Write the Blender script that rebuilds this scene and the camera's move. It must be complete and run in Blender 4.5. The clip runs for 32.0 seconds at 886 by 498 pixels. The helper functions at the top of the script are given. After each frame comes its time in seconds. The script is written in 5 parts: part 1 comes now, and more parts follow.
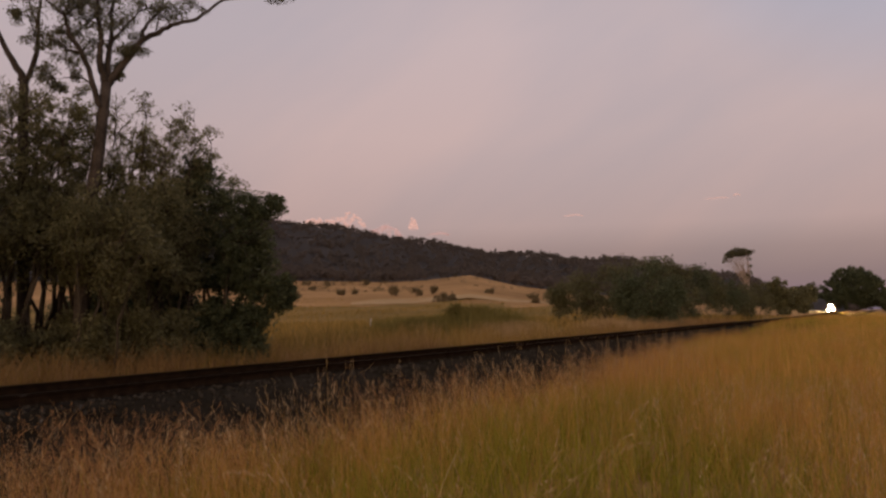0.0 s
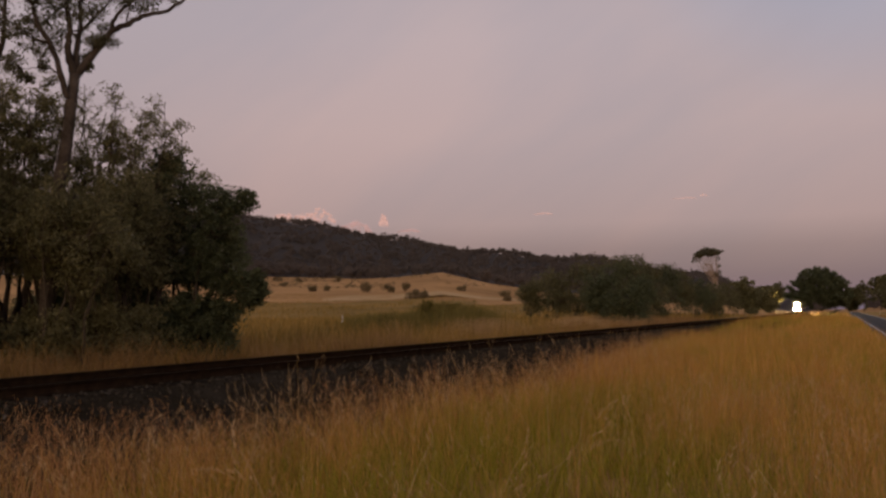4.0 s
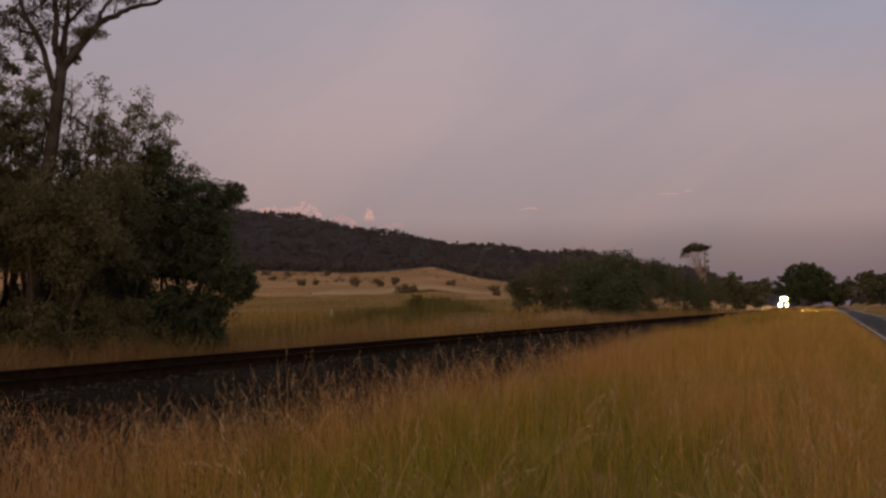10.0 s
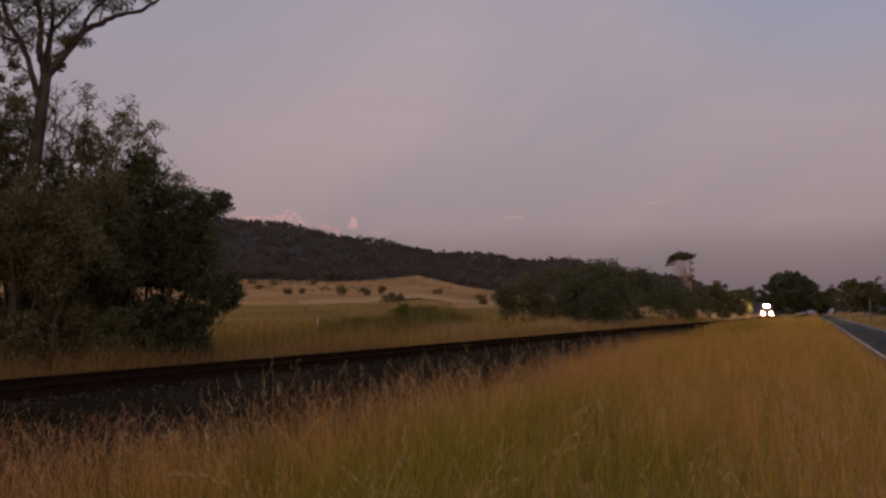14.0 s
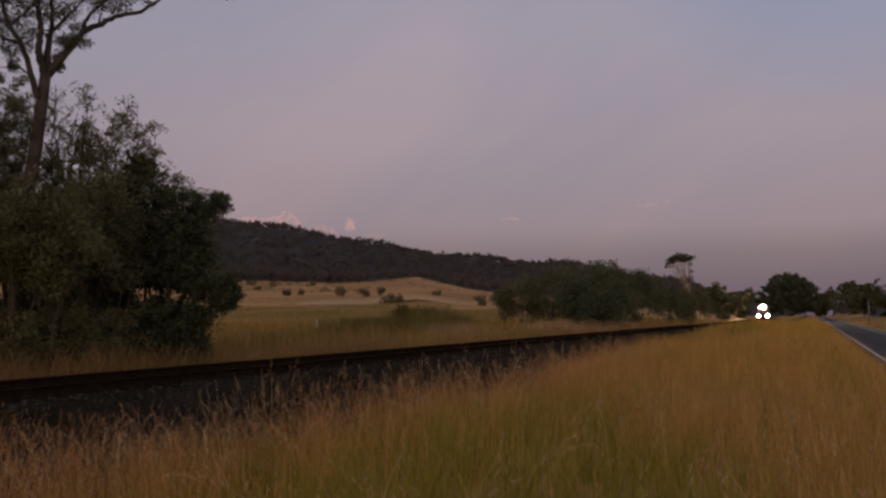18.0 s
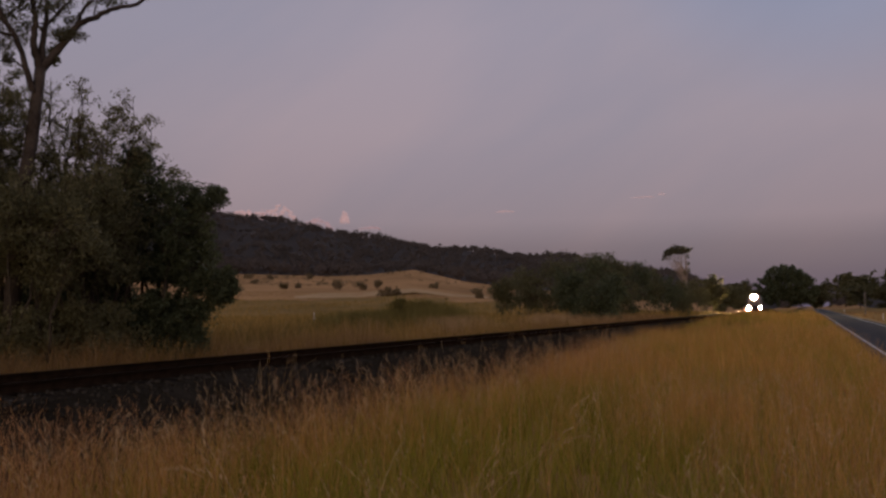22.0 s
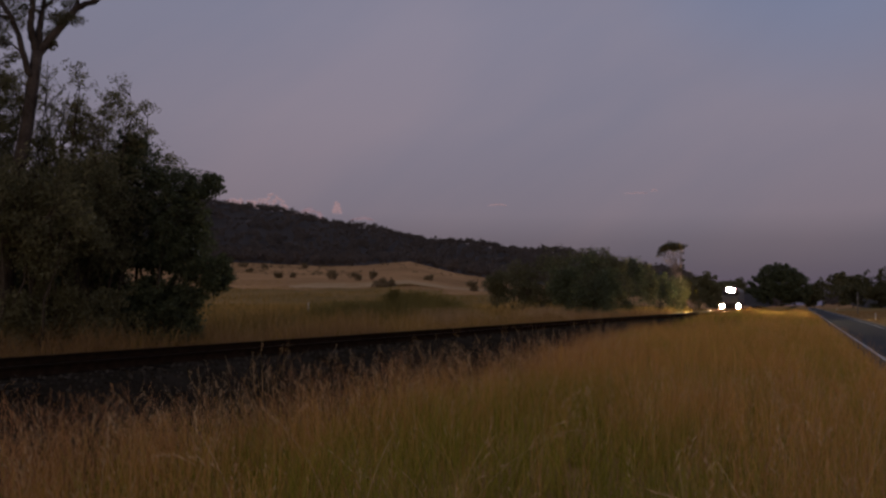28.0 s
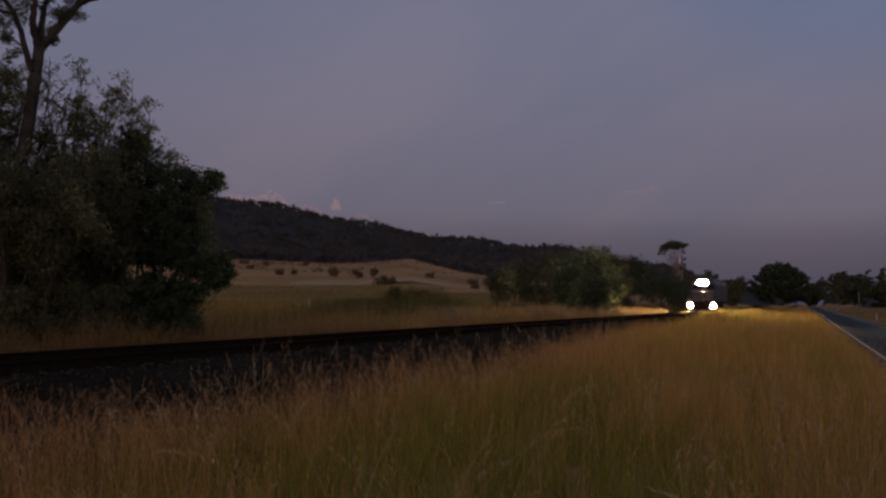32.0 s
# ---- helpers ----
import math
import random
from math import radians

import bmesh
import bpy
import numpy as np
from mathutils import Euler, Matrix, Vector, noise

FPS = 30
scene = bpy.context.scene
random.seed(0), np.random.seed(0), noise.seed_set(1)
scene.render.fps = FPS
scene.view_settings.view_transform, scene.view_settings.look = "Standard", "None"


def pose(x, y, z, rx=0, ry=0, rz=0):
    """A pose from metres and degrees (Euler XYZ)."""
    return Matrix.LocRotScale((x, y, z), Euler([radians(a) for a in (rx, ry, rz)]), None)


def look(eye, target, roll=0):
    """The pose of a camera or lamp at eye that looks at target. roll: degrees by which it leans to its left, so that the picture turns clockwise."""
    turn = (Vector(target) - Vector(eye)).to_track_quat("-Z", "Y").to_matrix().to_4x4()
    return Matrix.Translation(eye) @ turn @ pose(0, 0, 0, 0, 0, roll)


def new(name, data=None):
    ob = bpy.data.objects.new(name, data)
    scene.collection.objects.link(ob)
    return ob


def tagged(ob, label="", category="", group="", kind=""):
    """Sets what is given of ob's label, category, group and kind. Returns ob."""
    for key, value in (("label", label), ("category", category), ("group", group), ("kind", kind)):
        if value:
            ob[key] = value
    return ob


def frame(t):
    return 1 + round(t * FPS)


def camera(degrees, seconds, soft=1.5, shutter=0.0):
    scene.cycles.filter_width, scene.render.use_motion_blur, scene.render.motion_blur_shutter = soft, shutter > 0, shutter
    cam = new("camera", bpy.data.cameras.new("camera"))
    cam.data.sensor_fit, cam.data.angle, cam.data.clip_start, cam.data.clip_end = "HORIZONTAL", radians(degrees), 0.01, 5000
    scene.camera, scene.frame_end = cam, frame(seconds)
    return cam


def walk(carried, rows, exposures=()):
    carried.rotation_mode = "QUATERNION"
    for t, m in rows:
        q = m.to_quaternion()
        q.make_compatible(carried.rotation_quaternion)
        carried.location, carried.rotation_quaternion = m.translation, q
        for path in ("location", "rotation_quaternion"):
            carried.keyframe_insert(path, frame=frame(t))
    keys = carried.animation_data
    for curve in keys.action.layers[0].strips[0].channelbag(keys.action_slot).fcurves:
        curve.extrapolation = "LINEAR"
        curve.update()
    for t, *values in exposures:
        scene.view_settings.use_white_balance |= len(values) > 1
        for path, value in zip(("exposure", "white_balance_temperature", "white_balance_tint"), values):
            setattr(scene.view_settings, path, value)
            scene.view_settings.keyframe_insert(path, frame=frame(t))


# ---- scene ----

# ---------------------------------------------------------------- camera
EYE = Vector((0.0, 0.0, 1.5))


def aim(yaw, pitch, roll):
    """A pose at the eye: degrees right of north (+y), above level, and of lean."""
    a, b = radians(yaw), radians(pitch)
    way = Vector((math.sin(a) * math.cos(b), math.cos(a) * math.cos(b), math.sin(b)))
    return look(EYE, EYE + way, roll)


cam = camera(58.5, 32.0, 2.6)
walk(cam, [
        (0.0, aim(-28.857, 4.657, -0.597)),
        (0.5, aim(-28.709, 4.656, -0.631)),
        (1.0, aim(-28.588, 4.641, -0.592)),
        (1.5, aim(-28.488, 4.585, -0.476)),
        (2.0, aim(-28.359, 4.536, -0.355)),
        (2.5, aim(-28.040, 4.394, -0.134)),
        (3.0, aim(-27.556, 4.461, -0.155)),
        (3.5, aim(-27.157, 4.407, -0.183)),
        (5.5, aim(-26.359, 4.575, -0.403)),
        (6.0, aim(-26.297, 4.487, -0.407)),
        (6.5, aim(-26.274, 4.288, -0.307)),
        (7.0, aim(-26.298, 4.203, -0.379)),
        (7.5, aim(-26.243, 4.153, -0.409)),
        (8.0, aim(-26.178, 4.143, -0.445)),
        (8.5, aim(-26.146, 4.104, -0.384)),
        (9.0, aim(-26.142, 4.103, -0.287)),
        (9.5, aim(-26.139, 4.072, -0.214)),
        (10.0, aim(-26.096, 4.032, -0.064)),
        (10.5, aim(-26.039, 4.034, 0.197)),
        (11.0, aim(-25.928, 4.025, 0.542)),
        (11.5, aim(-25.824, 4.108, 0.928)),
        (12.0, aim(-25.684, 4.377, 0.983)),
        (12.5, aim(-25.439, 4.380, 0.913)),
        (13.0, aim(-25.242, 4.556, 0.504)),
        (13.5, aim(-25.144, 4.635, 0.086)),
        (14.0, aim(-25.125, 4.651, -0.135)),
        (14.5, aim(-25.111, 4.699, -0.182)),
        (16.5, aim(-25.097, 4.728, 0.049)),
        (17.0, aim(-25.088, 4.758, -0.112)),
        (17.5, aim(-25.102, 4.769, -0.171)),
        (18.0, aim(-25.062, 4.753, -0.064)),
        (18.5, aim(-25.003, 4.720, -0.026)),
        (19.0, aim(-24.951, 4.596, 0.050)),
        (19.5, aim(-24.862, 4.524, 0.051)),
        (20.0, aim(-24.871, 4.403, 0.066)),
        (20.5, aim(-24.846, 4.372, 0.033)),
        (21.0, aim(-24.837, 4.364, -0.067)),
        (21.5, aim(-24.837, 4.319, -0.222)),
        (22.0, aim(-24.853, 4.238, -0.249)),
        (22.5, aim(-24.872, 4.243, -0.215)),
        (23.0, aim(-24.753, 4.322, -0.177)),
        (23.5, aim(-24.647, 4.310, -0.105)),
        (24.0, aim(-24.503, 4.311, -0.088)),
        (24.5, aim(-24.396, 4.344, 0.003)),
        (25.0, aim(-24.398, 4.330, -0.000)),
        (25.5, aim(-24.497, 4.264, 0.087)),
        (27.5, aim(-24.603, 3.662, 0.669)),
        (28.0, aim(-24.516, 3.672, 0.798)),
        (28.5, aim(-24.447, 3.699, 0.864)),
        (29.0, aim(-24.437, 3.774, 0.995)),
        (29.5, aim(-24.468, 3.743, 0.861)),
        (30.0, aim(-24.530, 3.700, 0.817)),
        (30.5, aim(-24.609, 3.583, 0.726)),
        (31.0, aim(-24.633, 3.546, 0.814)),
        (31.5, aim(-24.634, 3.511, 0.935)),
        (32.0, aim(-24.598, 3.496, 1.069)),
], [(0.0, -0.1, 6700, 12), (3.0, -0.2, 6650, 12), (6.0, -0.34, 6600, 12), (9.0, -0.42, 6400, 12), (13.0, -0.48, 6150, 12), (19.0, -0.6, 5800, 12), (25.0, -0.8, 5600, 12), (28.0, -1.12, 5300, 12), (32.0, -1.5, 5000, 12)])

# ---------------------------------------------------------------- light
SUN_AZ, SUN_EL = 165.0, 5.0      # low afterglow behind the viewer


def make_world():
    w = bpy.data.worlds.new("dusk_sky")
    w.use_nodes = True
    nt = w.node_tree
    n, l = nt.nodes, nt.links
    n.clear()
    out = n.new("ShaderNodeOutputWorld")
    bg = n.new("ShaderNodeBackground")
    tc = n.new("ShaderNodeTexCoord")
    sep = n.new("ShaderNodeSeparateXYZ")
    l.new(tc.outputs["Generated"], sep.inputs[0])
    ramp = n.new("ShaderNodeValToRGB")
    cr = ramp.color_ramp
    cr.elements[0].position, cr.elements[0].color = 0.0, (0.195, 0.155, 0.20, 1)
    cr.elements[1].position, cr.elements[1].color = 1.0, (0.42, 0.42, 0.50, 1)
    for p, c in ((0.042, (0.235, 0.178, 0.208)), (0.075, (0.315, 0.225, 0.245)), (0.108, (0.45, 0.318, 0.325)), (0.22, (0.53, 0.40, 0.40)), (0.33, (0.535, 0.435, 0.45)), (0.5, (0.49, 0.435, 0.47))):
        e = cr.elements.new(p)
        e.color = (*c, 1)
    l.new(sep.outputs["Z"], ramp.inputs[0])
    # soft streaks of high cloud
    mp, turn = n.new("ShaderNodeMapping"), n.new("ShaderNodeMapping")
    along = Vector((0.73, 0.37, 0.57)).normalized()
    across = Vector((-0.51, -0.26, 0.82))
    across = (across - along * across.dot(along)).normalized()
    turn.inputs["Rotation"].default_value = Matrix((along, across, along.cross(across))).to_euler()
    mp.inputs["Scale"].default_value = (0.9, 3.4, 1.8)
    l.new(tc.outputs["Generated"], turn.inputs[0])
    l.new(turn.outputs[0], mp.inputs[0])
    nz = n.new("ShaderNodeTexNoise")
    nz.inputs["Scale"].default_value, nz.inputs["Detail"].default_value, nz.inputs["Roughness"].default_value = 1.7, 6.0, 0.5
    l.new(mp.outputs[0], nz.inputs["Vector"])
    st = n.new("ShaderNodeValToRGB")
    st.color_ramp.elements[0].position, st.color_ramp.elements[0].color = 0.36, (0.72, 0.80, 0.93, 1)
    st.color_ramp.elements[1].position, st.color_ramp.elements[1].color = 0.64, (1.12, 1.03, 1.02, 1)
    l.new(nz.outputs["Fac"], st.inputs[0])
    mul = n.new("ShaderNodeMix")
    mul.data_type, mul.blend_type = "RGBA", "MULTIPLY"
    mul.inputs[0].default_value = 0.42
    l.new(ramp.outputs[0], mul.inputs[6])
    l.new(st.outputs[0], mul.inputs[7])
    # a clear blue gap in the high cloud
    gap = n.new("ShaderNodeVectorMath")
    gap.operation = "DOT_PRODUCT"
    gap.inputs[1].default_value = (0.046, 0.882, 0.469)
    l.new(tc.outputs["Generated"], gap.inputs[0])
    rag = n.new("ShaderNodeMath")
    rag.operation, rag.inputs[1].default_value = "MULTIPLY_ADD", 0.05
    l.new(nz.outputs["Fac"], rag.inputs[0])
    l.new(gap.outputs["Value"], rag.inputs[2])
    wide = n.new("ShaderNodeMapRange")
    wide.interpolation_type = "SMOOTHSTEP"
    wide.inputs["From Min"].default_value, wide.inputs["From Max"].default_value = 0.984, 1.024
    l.new(rag.outputs[0], wide.inputs["Value"])
    blue = n.new("ShaderNodeMix")
    blue.data_type, blue.blend_type = "RGBA", "MULTIPLY"
    blue.inputs[7].default_value = (0.80, 0.95, 1.09, 1)
    l.new(wide.outputs[0], blue.inputs[0])
    l.new(mul.outputs[2], blue.inputs[6])
    # the physical sky adds the afterglow round the set sun
    sky = n.new("ShaderNodeTexSky")
    sky.sky_type, sky.sun_disc = "NISHITA", False
    sky.sun_elevation, sky.sun_rotation = radians(2.0), radians(SUN_AZ)
    sc = n.new("ShaderNodeMix")
    sc.data_type, sc.blend_type = "RGBA", "ADD"
    sc.inputs[0].default_value = 0.03
    l.new(blue.outputs[2], sc.inputs[6])
    l.new(sky.outputs[0], sc.inputs[7])
    l.new(sc.outputs[2], bg.inputs[0])
    bg.inputs[1].default_value = 1.0
    l.new(bg.outputs[0], out.inputs[0])
    scene.world = w


make_world()
sun = new("sun", bpy.data.lights.new("sun", "SUN"))
sun.data.energy, sun.data.angle, sun.data.color = 1.27, radians(25), (1.0, 0.72, 0.45)
sun.matrix_world = look((0, 0, 50), Vector((0, 0, 50)) - Vector((math.sin(radians(SUN_AZ)) * math.cos(radians(SUN_EL)), math.cos(radians(SUN_AZ)) * math.cos(radians(SUN_EL)), math.sin(radians(SUN_EL)))))


# ---------------------------------------------------------------- materials
def material(name, stops, rough=0.8, metal=0.0, scale=4.0, detail=6.0, bump=0.0, bump_scale=None, island=False, per_object=False, leafy=0.0, fine=None, spec=0.06):
    """A surface whose colour runs through stops by noise at two sizes, or by random per piece."""
    m = bpy.data.materials.new(name)
    m.use_nodes = True
    nt = m.node_tree
    n, l = nt.nodes, nt.links
    bs = n["Principled BSDF"]
    bs.inputs["Roughness"].default_value, bs.inputs["Metallic"].default_value = rough, metal
    bs.inputs["Specular IOR Level"].default_value = spec
    geo = n.new("ShaderNodeNewGeometry")
    nz = n.new("ShaderNodeTexNoise")
    nz.inputs["Scale"].default_value, nz.inputs["Detail"].default_value = scale, detail
    l.new(geo.outputs["Position"], nz.inputs["Vector"])
    fac = nz.outputs["Fac"]

    def mixed(a, b, k):
        mx = n.new("ShaderNodeMix")
        mx.inputs[0].default_value = k
        l.new(a, mx.inputs[2])
        l.new(b, mx.inputs[3])
        return mx.outputs[0]

    nz2 = n.new("ShaderNodeTexNoise")
    nz2.inputs["Scale"].default_value, nz2.inputs["Detail"].default_value = fine or scale * 9, 4.0
    l.new(geo.outputs["Position"], nz2.inputs["Vector"])
    fac = mixed(fac, nz2.outputs["Fac"], 0.35)
    if island:
        fac = mixed(fac, geo.outputs["Random Per Island"], 0.55)
    if per_object:
        oi = n.new("ShaderNodeObjectInfo")
        fac = mixed(fac, oi.outputs["Random"], 0.5)
    ramp = n.new("ShaderNodeValToRGB")
    lo, hi = (0.2, 0.8) if (island or per_object) else (0.33, 0.67)
    els = ramp.color_ramp.elements
    for i, c in enumerate(stops):
        p = lo + (hi - lo) * i / (len(stops) - 1)
        e = els[0] if i == 0 else els[1] if i == len(stops) - 1 else els.new(p)
        e.position, e.color = p, (*c, 1)
    l.new(fac, ramp.inputs[0])
    l.new(ramp.outputs[0], bs.inputs["Base Color"])
    if bump:
        nb = n.new("ShaderNodeTexNoise")
        nb.inputs["Scale"].default_value, nb.inputs["Detail"].default_value = bump_scale or scale * 5, 6.0
        l.new(geo.outputs["Position"], nb.inputs["Vector"])
        bp = n.new("ShaderNodeBump")
        bp.inputs["Strength"].default_value, bp.inputs["Distance"].default_value = bump, 0.05
        l.new(nb.outputs["Fac"], bp.inputs["Height"])
        l.new(bp.outputs[0], bs.inputs["Normal"])
    if leafy:
        tr = n.new("ShaderNodeBsdfTranslucent")
        l.new(ramp.outputs[0], tr.inputs[0])
        ms = n.new("ShaderNodeMixShader")
        ms.inputs[0].default_value = leafy
        l.new(bs.outputs[0], ms.inputs[1])
        l.new(tr.outputs[0], ms.inputs[2])
        l.new(ms.outputs[0], n["Material Output"].inputs[0])
    return m


def glowing(name, color, strength):
    m = bpy.data.materials.new(name)
    m.use_nodes = True
    bs = m.node_tree.nodes["Principled BSDF"]
    bs.inputs["Base Color"].default_value = (0.8, 0.78, 0.7, 1)
    bs.inputs["Emission Color"].default_value = (*color, 1)
    bs.inputs["Emission Strength"].default_value = strength
    return m


M_SOIL = material("dry_ground", [(0.26, 0.14, 0.05), (0.40, 0.215, 0.082), (0.52, 0.288, 0.115)], 0.95, scale=0.04, fine=1.3, bump=0.6, bump_scale=6)
M_CESS = material("dark_cess", [(0.026, 0.019, 0.011), (0.046, 0.034, 0.019), (0.075, 0.054, 0.029)], 0.95, scale=1.0, fine=12, bump=0.5, bump_scale=20, spec=0.0)


def add_cess_edge(m):
    """Cinders and coal dust spread raggedly from the line over the edge of the dry ground."""
    n, l = m.node_tree.nodes, m.node_tree.links
    bs = n["Principled BSDF"]
    soil = bs.inputs["Base Color"].links[0].from_socket
    geo, sep, nz = n.new("ShaderNodeNewGeometry"), n.new("ShaderNodeSeparateXYZ"), n.new("ShaderNodeTexNoise")
    l.new(geo.outputs["Position"], sep.inputs[0])
    l.new(geo.outputs["Position"], nz.inputs["Vector"])
    nz.inputs["Scale"].default_value, nz.inputs["Detail"].default_value = 0.9, 6.0
    edge = n.new("ShaderNodeMath")
    edge.operation, edge.inputs[1].default_value = "MULTIPLY_ADD", 2.2
    l.new(nz.outputs["Fac"], edge.inputs[0])
    l.new(sep.outputs["X"], edge.inputs[2])
    west = n.new("ShaderNodeMapRange")
    west.interpolation_type = "SMOOTHSTEP"
    west.inputs["From Min"].default_value, west.inputs["From Max"].default_value = -3.2, -3.9
    l.new(edge.outputs[0], west.inputs["Value"])
    near = n.new("ShaderNodeMath")
    near.operation, near.inputs[1].default_value = "GREATER_THAN", -9.0
    l.new(sep.outputs["X"], near.inputs[0])
    both = n.new("ShaderNodeMath")
    both.operation = "MULTIPLY"
    l.new(west.outputs[0], both.inputs[0])
    l.new(near.outputs[0], both.inputs[1])
    mx = n.new("ShaderNodeMix")
    mx.data_type = "RGBA"
    mx.inputs[7].default_value = (0.046, 0.034, 0.019, 1)
    l.new(both.outputs[0], mx.inputs[0])
    l.new(soil, mx.inputs[6])
    l.new(mx.outputs[2], bs.inputs["Base Color"])


add_cess_edge(M_SOIL)
# floor colour taken down to the tone of the self-shaded crowns above it
M_FLOOR = material("shaded_forest_floor", [(0.048, 0.040, 0.035), (0.054, 0.045, 0.039), (0.062, 0.051, 0.044)], 0.95, scale=0.02, fine=0.2)
M_PASTURE = material("olive_pasture", [(0.15, 0.099, 0.026), (0.235, 0.15, 0.042), (0.34, 0.205, 0.062)], 0.95, scale=0.06, fine=1.5, bump=0.6, bump_scale=6)
M_STRIP = material("pale_mown_grass", [(0.40, 0.255, 0.112), (0.53, 0.345, 0.165)], 0.95, scale=0.08, fine=1.0)
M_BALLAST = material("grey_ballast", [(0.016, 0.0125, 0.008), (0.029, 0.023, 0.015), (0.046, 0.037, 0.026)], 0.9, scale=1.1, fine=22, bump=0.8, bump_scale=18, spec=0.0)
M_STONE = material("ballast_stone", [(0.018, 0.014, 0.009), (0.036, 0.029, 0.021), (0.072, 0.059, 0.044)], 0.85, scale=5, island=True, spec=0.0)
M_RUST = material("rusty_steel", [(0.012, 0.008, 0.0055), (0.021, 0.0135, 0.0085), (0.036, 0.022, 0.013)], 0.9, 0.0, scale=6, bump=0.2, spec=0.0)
M_STEEL = material("worn_rail_steel", [(0.020, 0.015, 0.011), (0.038, 0.03, 0.023)], 0.42, 1.0, scale=3, fine=30)
M_STEEL.node_tree.nodes["Principled BSDF"].inputs["Specular Tint"].default_value = (0.30, 0.22, 0.15, 1)
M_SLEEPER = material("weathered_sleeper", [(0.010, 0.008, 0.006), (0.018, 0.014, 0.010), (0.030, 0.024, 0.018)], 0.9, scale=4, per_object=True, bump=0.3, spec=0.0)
M_ASPHALT = material("worn_asphalt", [(0.038, 0.038, 0.04), (0.055, 0.054, 0.054), (0.075, 0.073, 0.07)], 0.9, scale=0.6, fine=14, bump=0.4, bump_scale=60)
M_LINE = material("road_paint", [(0.45, 0.44, 0.40), (0.72, 0.71, 0.67)], 0.7, scale=2.5, fine=25)
M_GRAVEL = material("shoulder_gravel", [(0.12, 0.095, 0.065), (0.20, 0.165, 0.115), (0.28, 0.235, 0.17)], 0.95, scale=1.2, fine=20, bump=0.5, bump_scale=40)
M_DRY = material("dry_grass", [(0.34, 0.162, 0.036), (0.59, 0.300, 0.066), (0.78, 0.455, 0.12)], 0.75, scale=0.7, island=True, leafy=0.35)
M_PINK = material("pinkish_dry_grass", [(0.31, 0.135, 0.042), (0.47, 0.224, 0.076), (0.64, 0.345, 0.14)], 0.8, scale=0.5, island=True, leafy=0.4)
M_STRAW = material("straw_grass", [(0.19, 0.105, 0.038), (0.30, 0.175, 0.068), (0.43, 0.27, 0.115)], 0.8, scale=0.35, island=True, leafy=0.3)
M_GREEN = material("olive_grass", [(0.13, 0.135, 0.012), (0.28, 0.25, 0.024), (0.46, 0.375, 0.05)], 0.75, scale=0.5, island=True, leafy=0.35)
M_SEED = material("grass_seed_heads", [(0.36, 0.205, 0.078), (0.56, 0.355, 0.155), (0.74, 0.53, 0.29)], 0.8, scale=0.9, island=True, leafy=0.3)
M_TAN = material("tan_grass", [(0.30, 0.19, 0.085), (0.44, 0.285, 0.13), (0.58, 0.39, 0.19)], 0.8, scale=0.3, island=True, leafy=0.35)
M_REED = material("rank_grass", [(0.15, 0.115, 0.026), (0.30, 0.20, 0.048), (0.48, 0.29, 0.088)], 0.8, scale=0.12, island=True, leafy=0.3)
M_RUSH = material("green_rushes", [(0.095, 0.088, 0.022), (0.18, 0.152, 0.042), (0.29, 0.22, 0.066)], 0.8, scale=0.25, island=True, leafy=0.3)
M_BARK = material("gum_bark", [(0.030, 0.023, 0.018), (0.060, 0.046, 0.036), (0.105, 0.082, 0.065)], 0.85, scale=2.2, fine=14, bump=0.4)
M_DARKBARK = material("dark_bark", [(0.035, 0.027, 0.02), (0.07, 0.052, 0.038), (0.11, 0.085, 0.06)], 0.9, scale=3, bump=0.5)
M_GUMLEAF = material("gum_leaves", [(0.09, 0.083, 0.048), (0.145, 0.134, 0.076), (0.205, 0.188, 0.108)], 0.6, scale=1.0, island=True, leafy=0.5)
M_WATTLE = material("wattle_leaves", [(0.112, 0.102, 0.050), (0.187, 0.169, 0.082), (0.275, 0.248, 0.122)], 0.7, scale=0.8, island=True, leafy=0.5)
M_DARKLEAF = material("dark_leaves", [(0.056, 0.064, 0.034), (0.096, 0.106, 0.055), (0.15, 0.162, 0.084)], 0.7, scale=0.8, island=True, leafy=0.42)
M_MIDLEAF = material("roadside_tree_leaves", [(0.078, 0.075, 0.037), (0.13, 0.122, 0.060), (0.19, 0.175, 0.087)], 0.75, scale=0.3, island=True, leafy=0.35)
M_PALEBARK = material("pale_gum_bark", [(0.26, 0.19, 0.15), (0.36, 0.27, 0.22), (0.46, 0.36, 0.30)], 0.8, scale=1.5, fine=9)
# leaf colour lifted to a warm grey that holds the distance haze
M_FOREST = material("hazed_forest_leaves", [(0.118, 0.097, 0.085), (0.130, 0.107, 0.092), (0.142, 0.116, 0.098)], 0.9, scale=0.008, fine=0.05, leafy=0.5)
M_FIELDLEAF = material("paddock_shrub_leaves", [(0.13, 0.10, 0.056), (0.20, 0.152, 0.08), (0.27, 0.20, 0.106)], 0.8, scale=0.3, island=True, leafy=0.3)


